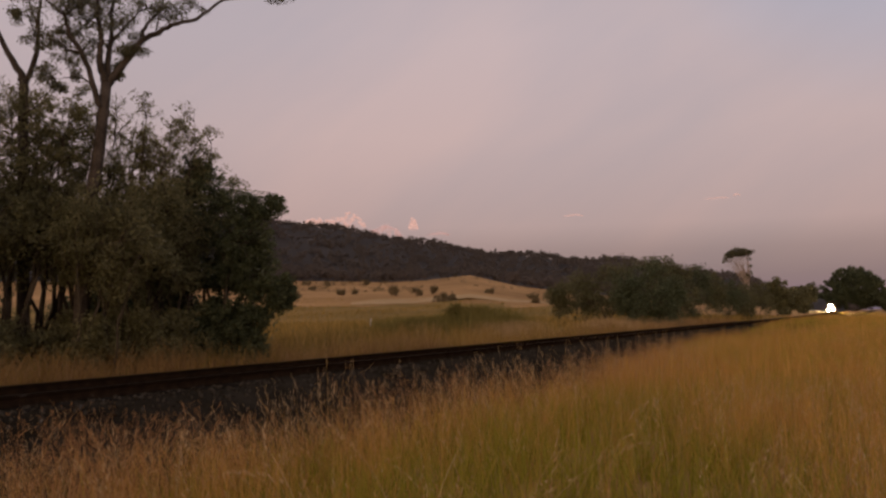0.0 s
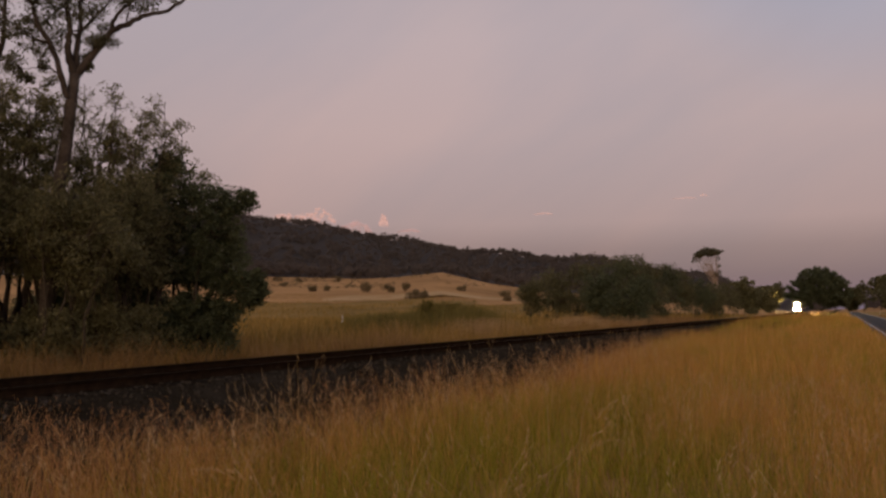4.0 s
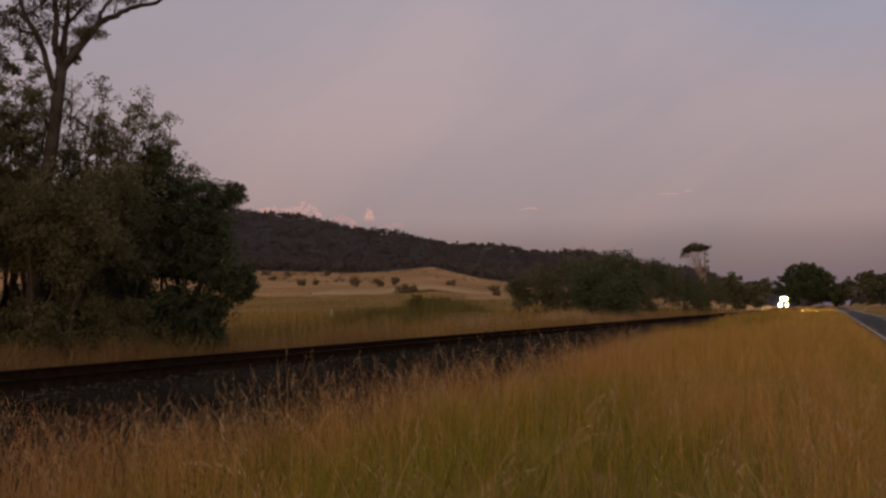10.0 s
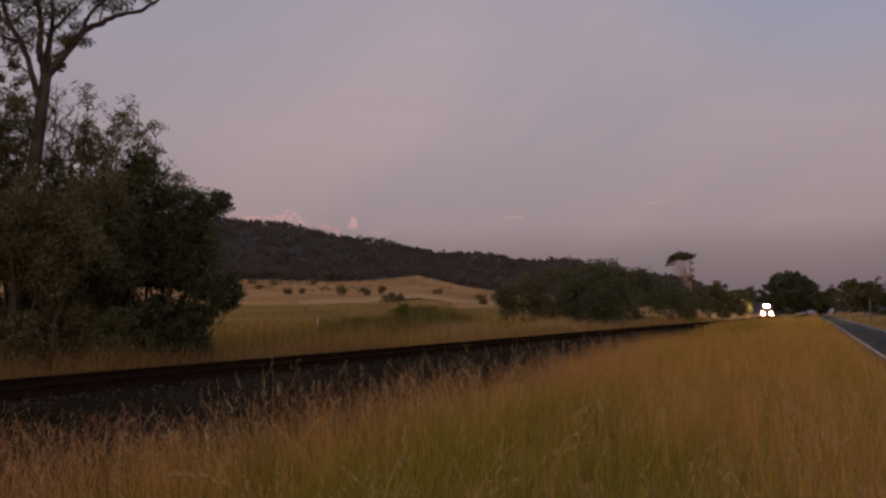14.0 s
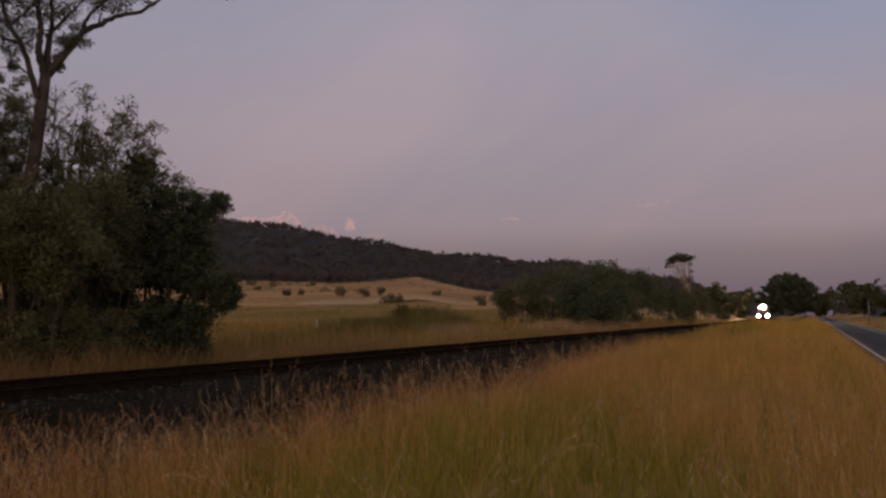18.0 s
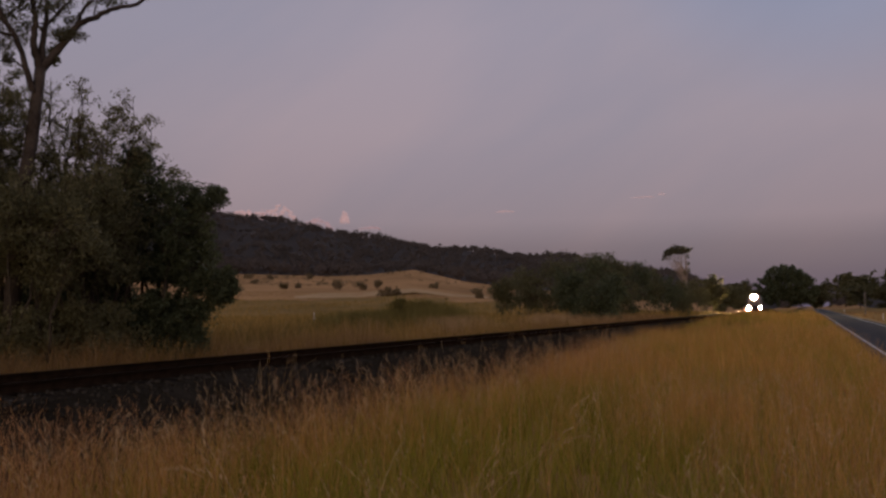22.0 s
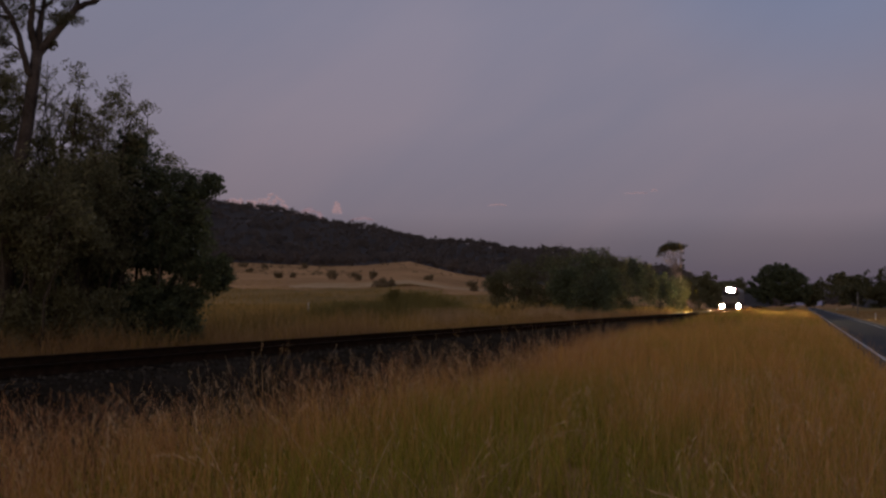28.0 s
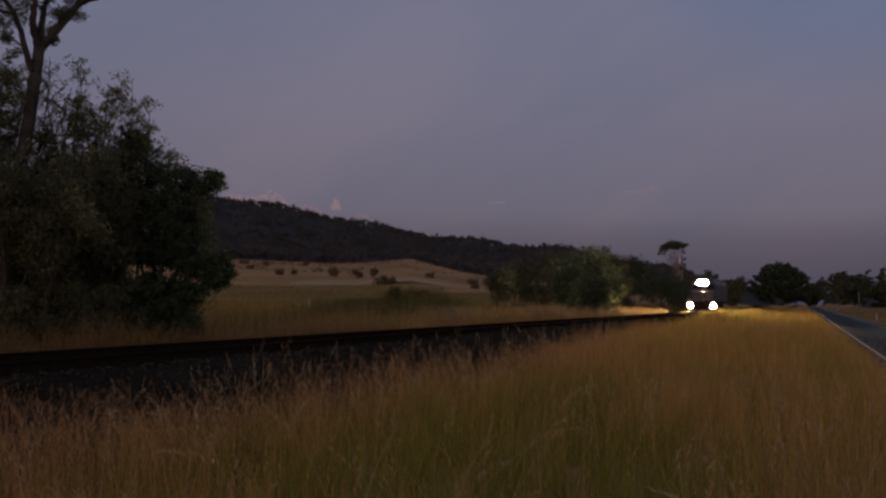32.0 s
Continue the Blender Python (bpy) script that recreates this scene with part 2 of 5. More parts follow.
def cloud_material(name, color, strength, body):
    """Thin vapour: the low sun's light is put into its own glow; it thins out in wisps and towards its foot."""
    m = glowing(name, color, strength)
    n, l = m.node_tree.nodes, m.node_tree.links
    bs = n["Principled BSDF"]
    bs.inputs["Base Color"].default_value = (0.2, 0.17, 0.17, 1)
    tc, sep, nz = n.new("ShaderNodeTexCoord"), n.new("ShaderNodeSeparateXYZ"), n.new("ShaderNodeTexNoise")
    l.new(tc.outputs["Generated"], sep.inputs[0])
    nz.inputs["Scale"].default_value, nz.inputs["Detail"].default_value = 7.0, 5.0
    l.new(tc.outputs["Generated"], nz.inputs["Vector"])
    sm = n.new("ShaderNodeMath")
    sm.operation, sm.inputs[1].default_value = "MULTIPLY_ADD", 0.9
    l.new(sep.outputs["Z"], sm.inputs[0])
    l.new(nz.outputs["Fac"], sm.inputs[2])
    rg = n.new("ShaderNodeMapRange")
    rg.interpolation_type = "SMOOTHSTEP"
    rg.inputs["From Min"].default_value, rg.inputs["From Max"].default_value = 0.25, 0.95
    rg.inputs["To Min"].default_value, rg.inputs["To Max"].default_value = 0.0, body
    l.new(sm.outputs[0], rg.inputs["Value"])
    l.new(rg.outputs[0], bs.inputs["Alpha"])
    return m


M_CLOUD = cloud_material("glowing_cloud", (0.84, 0.50, 0.43), 0.70, 0.6)
M_HAZECLOUD = cloud_material("faint_cloud", (0.80, 0.47, 0.43), 0.62, 0.3)
M_POST = material("post_plastic", [(0.62, 0.61, 0.57), (0.8, 0.79, 0.76)], 0.5, scale=3)


# ---------------------------------------------------------------- building tools
class Geo:
    """Collects vertices and faces for one mesh."""

    def __init__(self):
        self.v, self.f = [], []

    def add(self, verts, faces):
        k = len(self.v)
        self.v += [tuple(p) for p in verts]
        self.f += [tuple(i + k for i in q) for q in faces]
        return self

    def lists(self):
        return self.v, self.f

    def box(self, x0, y0, z0, x1, y1, z1, c=0.0):
        """A box with its long edges chamfered by c."""
        ring = [(x0 + c, z0), (x1 - c, z0), (x1, z0 + c), (x1, z1 - c), (x1 - c, z1), (x0 + c, z1), (x0, z1 - c), (x0, z0 + c)] if c else [(x0, z0), (x1, z0), (x1, z1), (x0, z1)]
        return self.prism(ring, y0, y1)

    def prism(self, ring, y0, y1):
        """A ring of (x, z), counter-clockwise seen from -y, drawn out along y."""
        n = len(ring)
        verts = [(x, y0, z) for x, z in ring] + [(x, y1, z) for x, z in ring]
        faces = [tuple(range(n)), tuple(range(2 * n - 1, n - 1, -1))]
        faces += [(i, i + n, (i + 1) % n + n, (i + 1) % n) for i in range(n)]
        return self.add(verts, faces)

    def tube(self, pts, radii, sides=8, wobble=0.0):
        pts = [Vector(p) for p in pts]
        verts, faces = [], []
        side = None
        for i, p in enumerate(pts):
            way = (pts[min(i + 1, len(pts) - 1)] - pts[max(i - 1, 0)]).normalized()
            side = way.orthogonal().normalized() if side is None else (side - way * side.dot(way)).normalized()
            up = way.cross(side)
            for s in range(sides):
                a = 2 * math.pi * s / sides
                r = radii[i] * (1 + wobble * math.sin(3 * a + i * 1.7))
                verts.append(p + (side * math.cos(a) + up * math.sin(a)) * r)
        for i in range(len(pts) - 1):
            for s in range(sides):
                t = (s + 1) % sides
                faces.append((i * sides + s, i * sides + t, (i + 1) * sides + t, (i + 1) * sides + s))
        faces.append(tuple(range(sides - 1, -1, -1)))
        faces.append(tuple(range((len(pts) - 1) * sides, len(pts) * sides)))
        return self.add(verts, faces)

    def disc(self, c, r, depth, sides=20):
        """A short drum facing -y."""
        cx, cy, cz = c
        ring = [(cx + r * math.cos(2 * math.pi * i / sides), cz + r * math.sin(2 * math.pi * i / sides)) for i in range(sides)]
        return self.prism(ring, cy, cy + depth)

    def mesh(self, name, mat, smooth=False):
        me = bpy.data.meshes.new(name)
        me.from_pydata(self.v, [], self.f)
        me.materials.append(mat)
        if smooth:
            me.polygons.foreach_set("use_smooth", [True] * len(me.polygons))
        return me


def mesh_np(name, verts, faces, mat):
    """A mesh from arrays: verts (n, 3), faces (m, 3 or 4)."""
    me = bpy.data.meshes.new(name)
    m, k = faces.shape
    me.vertices.add(len(verts))
    me.vertices.foreach_set("co", np.ascontiguousarray(verts, dtype=np.float32).ravel())
    me.loops.add(m * k)
    me.loops.foreach_set("vertex_index", np.ascontiguousarray(faces, dtype=np.int32).ravel())
    me.polygons.add(m)
    me.polygons.foreach_set("loop_start", np.arange(0, m * k, k, dtype=np.int32))
    me.update(calc_edges=True)
    me.materials.append(mat)
    return me


def part(name, geo, mat, parent, label="", smooth=False):
    ob = new(name, geo.mesh(name, mat, smooth) if isinstance(geo, Geo) else geo)
    ob.parent = parent
    if label:
        tagged(ob, label)
    return ob


def thing(name, at=(0, 0, 0), label="", category="", group="", kind=""):
    ob = new(name)
    ob.location = at
    return tagged(ob, label, category, group, kind)


def structure(name, me, label, category):
    return tagged(new(name, me), label, category, kind="structure")


def lerp(x, pairs):
    return float(np.interp(x, [p[0] for p in pairs], [p[1] for p in pairs]))


# ---------------------------------------------------------------- plan
ROAD_Z, RAIL_Z, GAUGE = -0.70, 0.44, 1.435


def track_x(y):
    """The centre line of the railway: straight past the viewer, bending west far off."""
    d = np.maximum(0.0, np.asarray(y, dtype=float) - 120.0)
    return -11.3 - 0.012 * d - 6.5e-5 * d * d


RIDGE = [(-180, 3.0), (-75, 7.9), (-60, 8.0), (-41, 6.4), (-34, 5.5), (-28, 4.4), (-23, 3.85), (-19, 3.55), (-16, 3.3), (-9, 2.1), (-4, 0.9), (0, 0.8), (6, 0.9), (30, 1.4), (180, 3.0)]
FOOT = [(-180, 1.2), (-60, 2.5), (-40, 2.62), (-34, 2.5), (-31, 2.5), (-27, 3.0), (-24, 2.2), (-21, 1.8), (-15, 1.1), (-5, 0.3), (5, 0.2), (180, 0.8)]


def ground_z(x, y):
    """Height of the ground sheet (arrays)."""
    x, y = np.asarray(x, dtype=float), np.asarray(y, dtype=float)
    r, az = np.hypot(x, y), np.degrees(np.arctan2(x, y))
    foot = np.interp(az, [p[0] for p in FOOT], [p[1] for p in FOOT])
    ridge = np.interp(az, [p[0] for p in RIDGE], [p[1] for p in RIDGE])
    zf, zr = 420 * np.tan(np.radians(foot)), 1000 * np.tan(np.radians(ridge))
    far = np.interp(r, [0, 130, 200, 420], [0, 0, 0.18, 1.0]) * zf
    s = np.clip((r - 420) / 580, 0, 1)
    far = far + (zr - zf) * s * s * (3 - 2 * s) * (r > 420)
    far = far + np.where(r > 1000, -(r - 1000) * 0.03, 0) + np.where(r > 420, 1.0, 0) * 2.5 * np.sin(az * 0.9 + r * 0.01) * np.clip((r - 420) / 300, 0, 1)
    # cross-section of the corridor: drain beside the line, verge, bank down to the road
    c = x - (track_x(y) + 11.3)
    near = np.interp(c, [-40, -15.5, -13.8, -9.0, -8.2, -6.2, -4.2, -3.2], [0.1, 0.0, -0.2, -0.2, -0.22, -0.25, -0.12, 0.0])
    fall = 0.75 * np.clip((y - 120) / 100, 0, 1)
    near = near + 0.5 * np.clip((y - 52) / 22, 0, 1) * np.clip((190 - y) / 80, 0, 1) * np.interp(c, [-8.9, -7.6, -5.6, -3.6], [0, 1, 1, 0]) - fall * np.interp(c, [-8.7, -6.5], [0, 1])
    bank = np.interp(x, [0.9, 2.3, 8.0, 9.5, 12], [0.0, ROAD_Z - 0.03, ROAD_Z - 0.03, ROAD_Z + 0.1, ROAD_Z + 0.35]) - fall * np.clip((2.3 - x) / 1.4, 0, 1)
    w = np.clip((y + 600) / 100, 0, 1) * np.clip((1500 - y) / 600, 0, 1)
    return np.where(x < 0.9, near * np.clip((700 - r) / 300, 0, 1), bank * w) + far * np.clip(np.abs(x + 1) / 30 - 0.6, 0, 1)


def axis(lo, hi, fine_lo, fine_hi, step, growth):
    a = list(np.arange(fine_lo, fine_hi + 1e-6, step))
    s, p = step, a[-1]
    while p < hi:
        s *= growth
        p += s
        a.append(p)
    s, p = step, a[0]
    while p > lo:
        s *= growth
        p -= s
        a.insert(0, p)
    return np.array(a)


def make_ground():
    xs, ys = axis(-4200, 4200, -18, 12, 0.4, 1.09), axis(-4200, 4200, -6, 60, 0.6, 1.07)
    gx, gy = np.meshgrid(xs, ys)
    gz = ground_z(gx, gy)
    rng = np.random.default_rng(3)
    gz = gz + rng.normal(0, 0.018, gz.shape) * ((gx < 1.5) | (gx > 10))
    nx, ny = len(xs), len(ys)
    idx = np.arange(nx * ny).reshape(ny, nx)
    f = np.stack([idx[:-1, :-1], idx[:-1, 1:], idx[1:, 1:], idx[1:, :-1]], -1).reshape(-1, 4)
    me = mesh_np("ground", np.stack([gx, gy, gz], -1).reshape(-1, 3), f, M_SOIL)
    me.polygons.foreach_set("use_smooth", [True] * len(me.polygons))
    # dark cess beside the line, forest floor with tree shade in its colour on the hill, dry grass elsewhere
    mx, my = (gx[:-1, :-1] + gx[1:, 1:]) / 2, (gy[:-1, :-1] + gy[1:, 1:]) / 2
    r, az, c = np.hypot(mx, my), np.degrees(np.arctan2(mx, my)), mx - track_x(my) - 11.3
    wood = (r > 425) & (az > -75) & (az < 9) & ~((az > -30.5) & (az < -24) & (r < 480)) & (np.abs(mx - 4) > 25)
    pasture = (r < 205 + 8 * np.sin(az * 1.7)) & (c < -14.3) | (mx > 8.4) & (r < 500)
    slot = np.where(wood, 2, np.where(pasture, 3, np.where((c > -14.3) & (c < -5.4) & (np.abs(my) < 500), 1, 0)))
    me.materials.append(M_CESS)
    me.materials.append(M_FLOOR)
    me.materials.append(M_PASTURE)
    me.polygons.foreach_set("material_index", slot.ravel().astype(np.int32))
    structure("ground", me, "dry straw-coloured ground rising to a wooded hill", "ground")


def make_road():
    ys = np.concatenate([np.arange(-60, 100, 4.0), np.arange(100, 700, 20.0)])

    def band(name, x0, x1, z, mat):
        g = Geo()
        for a, b in zip(ys, ys[1:]):
            g.add([(x0, a, z), (x1, a, z), (x1, b, z), (x0, b, z)], [(0, 1, 2, 3)])
        return g.mesh(name, mat)

    g = Geo()
    for a, b in zip(ys, ys[1:]):
        for x0, z0, x1, z1 in ((2.35, -0.12, 2.4, 0.0), (2.4, 0.0, 5.1, 0.04), (5.1, 0.04, 7.8, 0.0), (7.8, 0.0, 7.85, -0.12)):
            g.add([(x0, a, ROAD_Z + z0), (x1, a, ROAD_Z + z1), (x1, b, ROAD_Z + z1), (x0, b, ROAD_Z + z0)], [(0, 1, 2, 3)])
    structure("road", g.mesh("road", M_ASPHALT), "two-lane country road of worn grey asphalt", "road")
    for x in (3.0, 7.1):
        me = band("edge_line", x - 0.07, x + 0.07, ROAD_Z + 0.018, M_LINE)
        structure("edge_line", me, "worn white painted line along the road edge", "road marking")
    for x0, x1 in ((1.75, 2.36), (7.84, 8.5)):
        me = band("shoulder", x0, x1, ROAD_Z - 0.012, M_GRAVEL)
        structure("shoulder", me, "narrow gravel shoulder beside the asphalt road", "road")


def make_railway():
    ys = np.concatenate([np.arange(-80, 120, 4.0), np.arange(120, 760, 8.0)])
    cx = track_x(ys)
    # ballast bed
    prof = [(-2.75, -0.30), (-1.75, 0.19), (-1.5, 0.25), (1.5, 0.25), (1.75, 0.19), (2.75, -0.30)]
    g = Geo()
    rng = random.Random(5)
    fy = np.concatenate([np.arange(-80, -4, 4.0), np.arange(-4, 60, 0.5), np.arange(60, 760, 6.0)])
    verts = [(float(track_x(y)) + a + rng.uniform(-0.05, 0.05), y, z + rng.uniform(-0.02, 0.02)) for y in fy for a, z in prof]
    k = len(prof)
    faces = [(i * k + j, i * k + j + 1, (i + 1) * k + j + 1, (i + 1) * k + j) for i in range(len(fy) - 1) for j in range(k - 1)]
    g.add(verts, faces)
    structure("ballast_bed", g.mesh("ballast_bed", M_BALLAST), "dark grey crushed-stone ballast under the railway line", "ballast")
    # loose stones
    r = np.random.default_rng(8)
    n = 11500
    oy = -2 + 62 * r.random(n) ** 1.6
    u = r.random(n)
    ox = -1.5 + 4.3 * u
    oz = np.interp(ox, [-1.5, 1.5, 1.75, 2.75], [0.25, 0.25, 0.19, -0.30]) + 0.012
    near_rail = (np.abs(np.abs(ox) - GAUGE / 2) < 0.12)
    oz = np.where(near_rail, oz - 0.03, oz)
    c = np.stack([track_x(oy) + ox, oy, oz], -1)
    base = np.array([(1, 0, 0), (-1, 0, 0), (0, 1, 0), (0, -1, 0), (0, 0, 1), (0, 0, -1)], float)
    tri = np.array([(0, 2, 4), (2, 1, 4), (1, 3, 4), (3, 0, 4), (2, 0, 5), (1, 2, 5), (3, 1, 5), (0, 3, 5)])
    v = base[None] * (r.uniform(0.018, 0.045, (n, 1, 3))) * r.uniform(0.7, 1.3, (n, 6, 1))
    a = r.random(n) * 6.28
    ca, sa = np.cos(a)[:, None], np.sin(a)[:, None]
    v = np.stack([v[..., 0] * ca - v[..., 1] * sa, v[..., 0] * sa + v[..., 1] * ca, v[..., 2]], -1)
    v = (v + c[:, None]).reshape(-1, 3)
    f = (tri[None] + (np.arange(n) * 6)[:, None, None]).reshape(-1, 3)
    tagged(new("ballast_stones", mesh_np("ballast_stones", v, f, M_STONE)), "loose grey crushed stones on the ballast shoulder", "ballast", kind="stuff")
    # the line itself
    line = thing("railway_track", (0, 0, 0), "single railway track with rusty steel rails on sleepers", "railway track")
    rail_prof = [(-0.07, -0.165), (0.07, -0.165), (0.07, -0.152), (0.012, -0.135), (0.012, -0.05), (0.034, -0.036), (0.034, -0.006), (-0.034, -0.006), (-0.034, -0.036), (-0.012, -0.05), (-0.012, -0.135), (-0.07, -0.152)]
    head_prof = [(-0.0345, -0.02), (0.0345, -0.02), (0.0345, -0.011), (0.032, -0.005), (0.027, -0.001), (0.012, 0.001), (-0.012, 0.001), (-0.027, -0.001), (-0.032, -0.005), (-0.0345, -0.011)]
    for s in (-1, 1):
        made = None
        for name, prof, mat in (("rail", rail_prof, M_RUST), ("rail_head", head_prof, M_STEEL)):
            g = Geo()
            k = len(prof)
            g.add([(float(x) + s * (GAUGE / 2 + 0.035) + a, y, RAIL_Z + b) for x, y in zip(cx, ys) for a, b in prof],
                  [(i * k + j, (i + 1) * k + j, (i + 1) * k + (j + 1) % k, i * k + (j + 1) % k) for i in range(len(ys) - 1) for j in range(k)])
            if name == "rail":
                made = part(name, g, mat, line)
            else:
                part(name, g, mat, made, "worn steel running surface", smooth=True)
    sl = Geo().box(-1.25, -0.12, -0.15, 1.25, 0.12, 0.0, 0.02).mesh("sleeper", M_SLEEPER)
    rng = random.Random(2)
    for i in range(280):
        y = -16 + 0.65 * i
        o = part("sleeper", sl, None, line)
        o.matrix_basis = pose(float(track_x(y)) + rng.uniform(-0.03, 0.03), y, RAIL_Z - 0.165 + rng.uniform(-0.008, 0.004), 0, 0, rng.uniform(-1, 1))
    far = Geo()
    for i in range(280, 1150):
        y = -16 + 0.65 * i
        x = float(track_x(y))
        far.box(x - 1.25, y - 0.12, 0.13, x + 1.25, y + 0.12, 0.275)
    tagged(part("far_sleepers", far, M_SLEEPER, line), kind="stuff")


# ---------------------------------------------------------------- plants
def leaf_cloud(rng, centres, radii, each, size, droop=0.0, flat=0.8):
    """Small pointed leaves scattered in clumps. Returns arrays of quads."""
    n = len(centres)
    c = np.repeat(np.asarray(centres), each, 0)
    r = np.repeat(np.asarray(radii), each)[:, None]
    d = rng.normal(0, 1, (n * each, 3))
    d *= (rng.random((n * each, 1)) ** 0.45) / np.linalg.norm(d, axis=1, keepdims=True)
    p = c + d * r * np.array([1, 1, flat])
    a = rng.normal(0, 1, (n * each, 3))
    a[:, 2] -= droop
    a /= np.linalg.norm(a, axis=1, keepdims=True)
    b = np.cross(a, rng.normal(0, 1, (n * each, 3)))
    b /= np.linalg.norm(b, axis=1, keepdims=True)
    ln = size * rng.uniform(0.6, 1.3, (n * each, 1))
    w = ln * rng.uniform(0.32, 0.55, (n * each, 1))
    v = np.stack([p - a * ln * 0.5, p + b * w * 0.5, p + a * ln * 0.5, p - b * w * 0.5], 1).reshape(-1, 3)
    f = np.arange(len(v)).reshape(-1, 4)
    return v, f


def limb_points(rng, a, b, n=6, bend=0.12, sag=0.0):
    a, b = Vector(a), Vector(b)
    ln = (b - a).length
    off = Vector((rng.uniform(-1, 1), rng.uniform(-1, 1), rng.uniform(-0.5, 0.8))) * ln * bend
    pts = []
    for i in range(n):
        t = i / (n - 1)
        pts.append(a.lerp(b, t) + off * math.sin(math.pi * t) + Vector((rng.uniform(-1, 1), rng.uniform(-1, 1), rng.uniform(-1, 1))) * ln * 0.025 * (0 < i < n - 1) - Vector((0, 0, sag * t * t)))
    return pts


def bush_tree(name, x, y, height, spread, label, category="tree", seed=0, low=0.12, clumps=60, each=90, leaf=0.09, stems=4, group="", leaf_mat=None, bark=None, clump=0.32, dz=0.0, top_open=0.5, zlo=0.35, zhi=0.72):
    """A many-stemmed shrubby tree: stems from the ground, leaf clumps on a lumpy crown."""
    rng, nr = random.Random(seed), np.random.default_rng(seed)
    z0 = float(ground_z(x, y)) + dz
    t = thing(name, (x, y, z0), label, category, group)
    lobes = [(Vector((rng.uniform(-0.55, 0.55) * spread, rng.uniform(-0.55, 0.55) * spread, height * rng.uniform(zlo, zhi))), rng.uniform(0.38, 0.62) * spread) for _ in range(6)]
    lobes.append((Vector((rng.uniform(-0.2, 0.2) * spread, 0, height * 0.74)), height * 0.24))
    g = Geo()
    for s in range(stems):
        tip = lobes[s % len(lobes)][0]
        p = limb_points(rng, (rng.uniform(-0.25, 0.25) * spread * 0.5, rng.uniform(-0.25, 0.25) * spread * 0.5, -0.05), tip, 7, 0.12)
        r0 = height * rng.uniform(0.006, 0.012)
        g.tube(p, [r0 * (1 - 0.8 * i / 6) for i in range(7)], 6)
    part("trunk", g, bark or M_DARKBARK, t, smooth=True)
    tw = Geo()
    cs, rs = [], []
    for _ in range(clumps):
        c, r = rng.choice(lobes)
        d = Vector((rng.gauss(0, 1), rng.gauss(0, 1), rng.gauss(0, 1))).normalized()
        q = c + d * r * rng.uniform(0.45, 1.05)
        if q.z < low * height:
            q.z = low * height + rng.uniform(0, 0.2) * height
        k = clump * rng.uniform(0.6, 1.3)
        cs.append(tuple(q))
        rs.append(k)
        if rng.random() < 0.6:
            p = limb_points(rng, c, q + d * k * 0.6, 4, 0.1)
            tw.tube(p, [height * 0.0035, height * 0.0028, height * 0.002, height * 0.0012], 4)
    # loose twigs that fan out of the top, thinly leaved
    ts, tr = [], []
    for _ in range(int(12 * top_open)):
        a = rng.uniform(0, 6.28)
        e = rng.uniform(0.1, 0.85) * spread
        q = Vector((math.cos(a) * e, math.sin(a) * e, height * (rng.uniform(0.8, 0.98) - 0.1 * e / spread)))
        p = limb_points(rng, (q.x * 0.35, q.y * 0.35, height * 0.55), q, 6, 0.1)
        tw.tube(p, [height * k for k in (0.003, 0.0026, 0.0022, 0.0017, 0.0013, 0.0008)], 4)
        for i in range(3):
            s = p[3 + i] if i < 2 else p[5]
            d = Vector((rng.gauss(0, 1), rng.gauss(0, 1), rng.gauss(0.5, 0.6))).normalized() * clump * rng.uniform(0.8, 1.7)
            tw.tube([p[2 + i], s + d * 0.5, s + d], [height * 0.0012, height * 0.0009, height * 0.0005], 3)
            for k in (0.2, 0.6, 1.0):
                ts.append(tuple(s + d * k))
                tr.append(clump * rng.uniform(0.35, 0.75))
    if tw.v:
        tagged(part("branchwork", tw, bark or M_DARKBARK, t), kind="stuff")
    v, f = leaf_cloud(nr, cs, rs, each, leaf)
    if ts:
        v2, f2 = leaf_cloud(nr, ts, tr, max(6, each // 5), leaf)
        v, f = np.concatenate([v, v2]), np.concatenate([f, f2 + len(v)])
    part("crown", mesh_np("crown", v, f, leaf_mat or M_WATTLE), None, t)
    return t


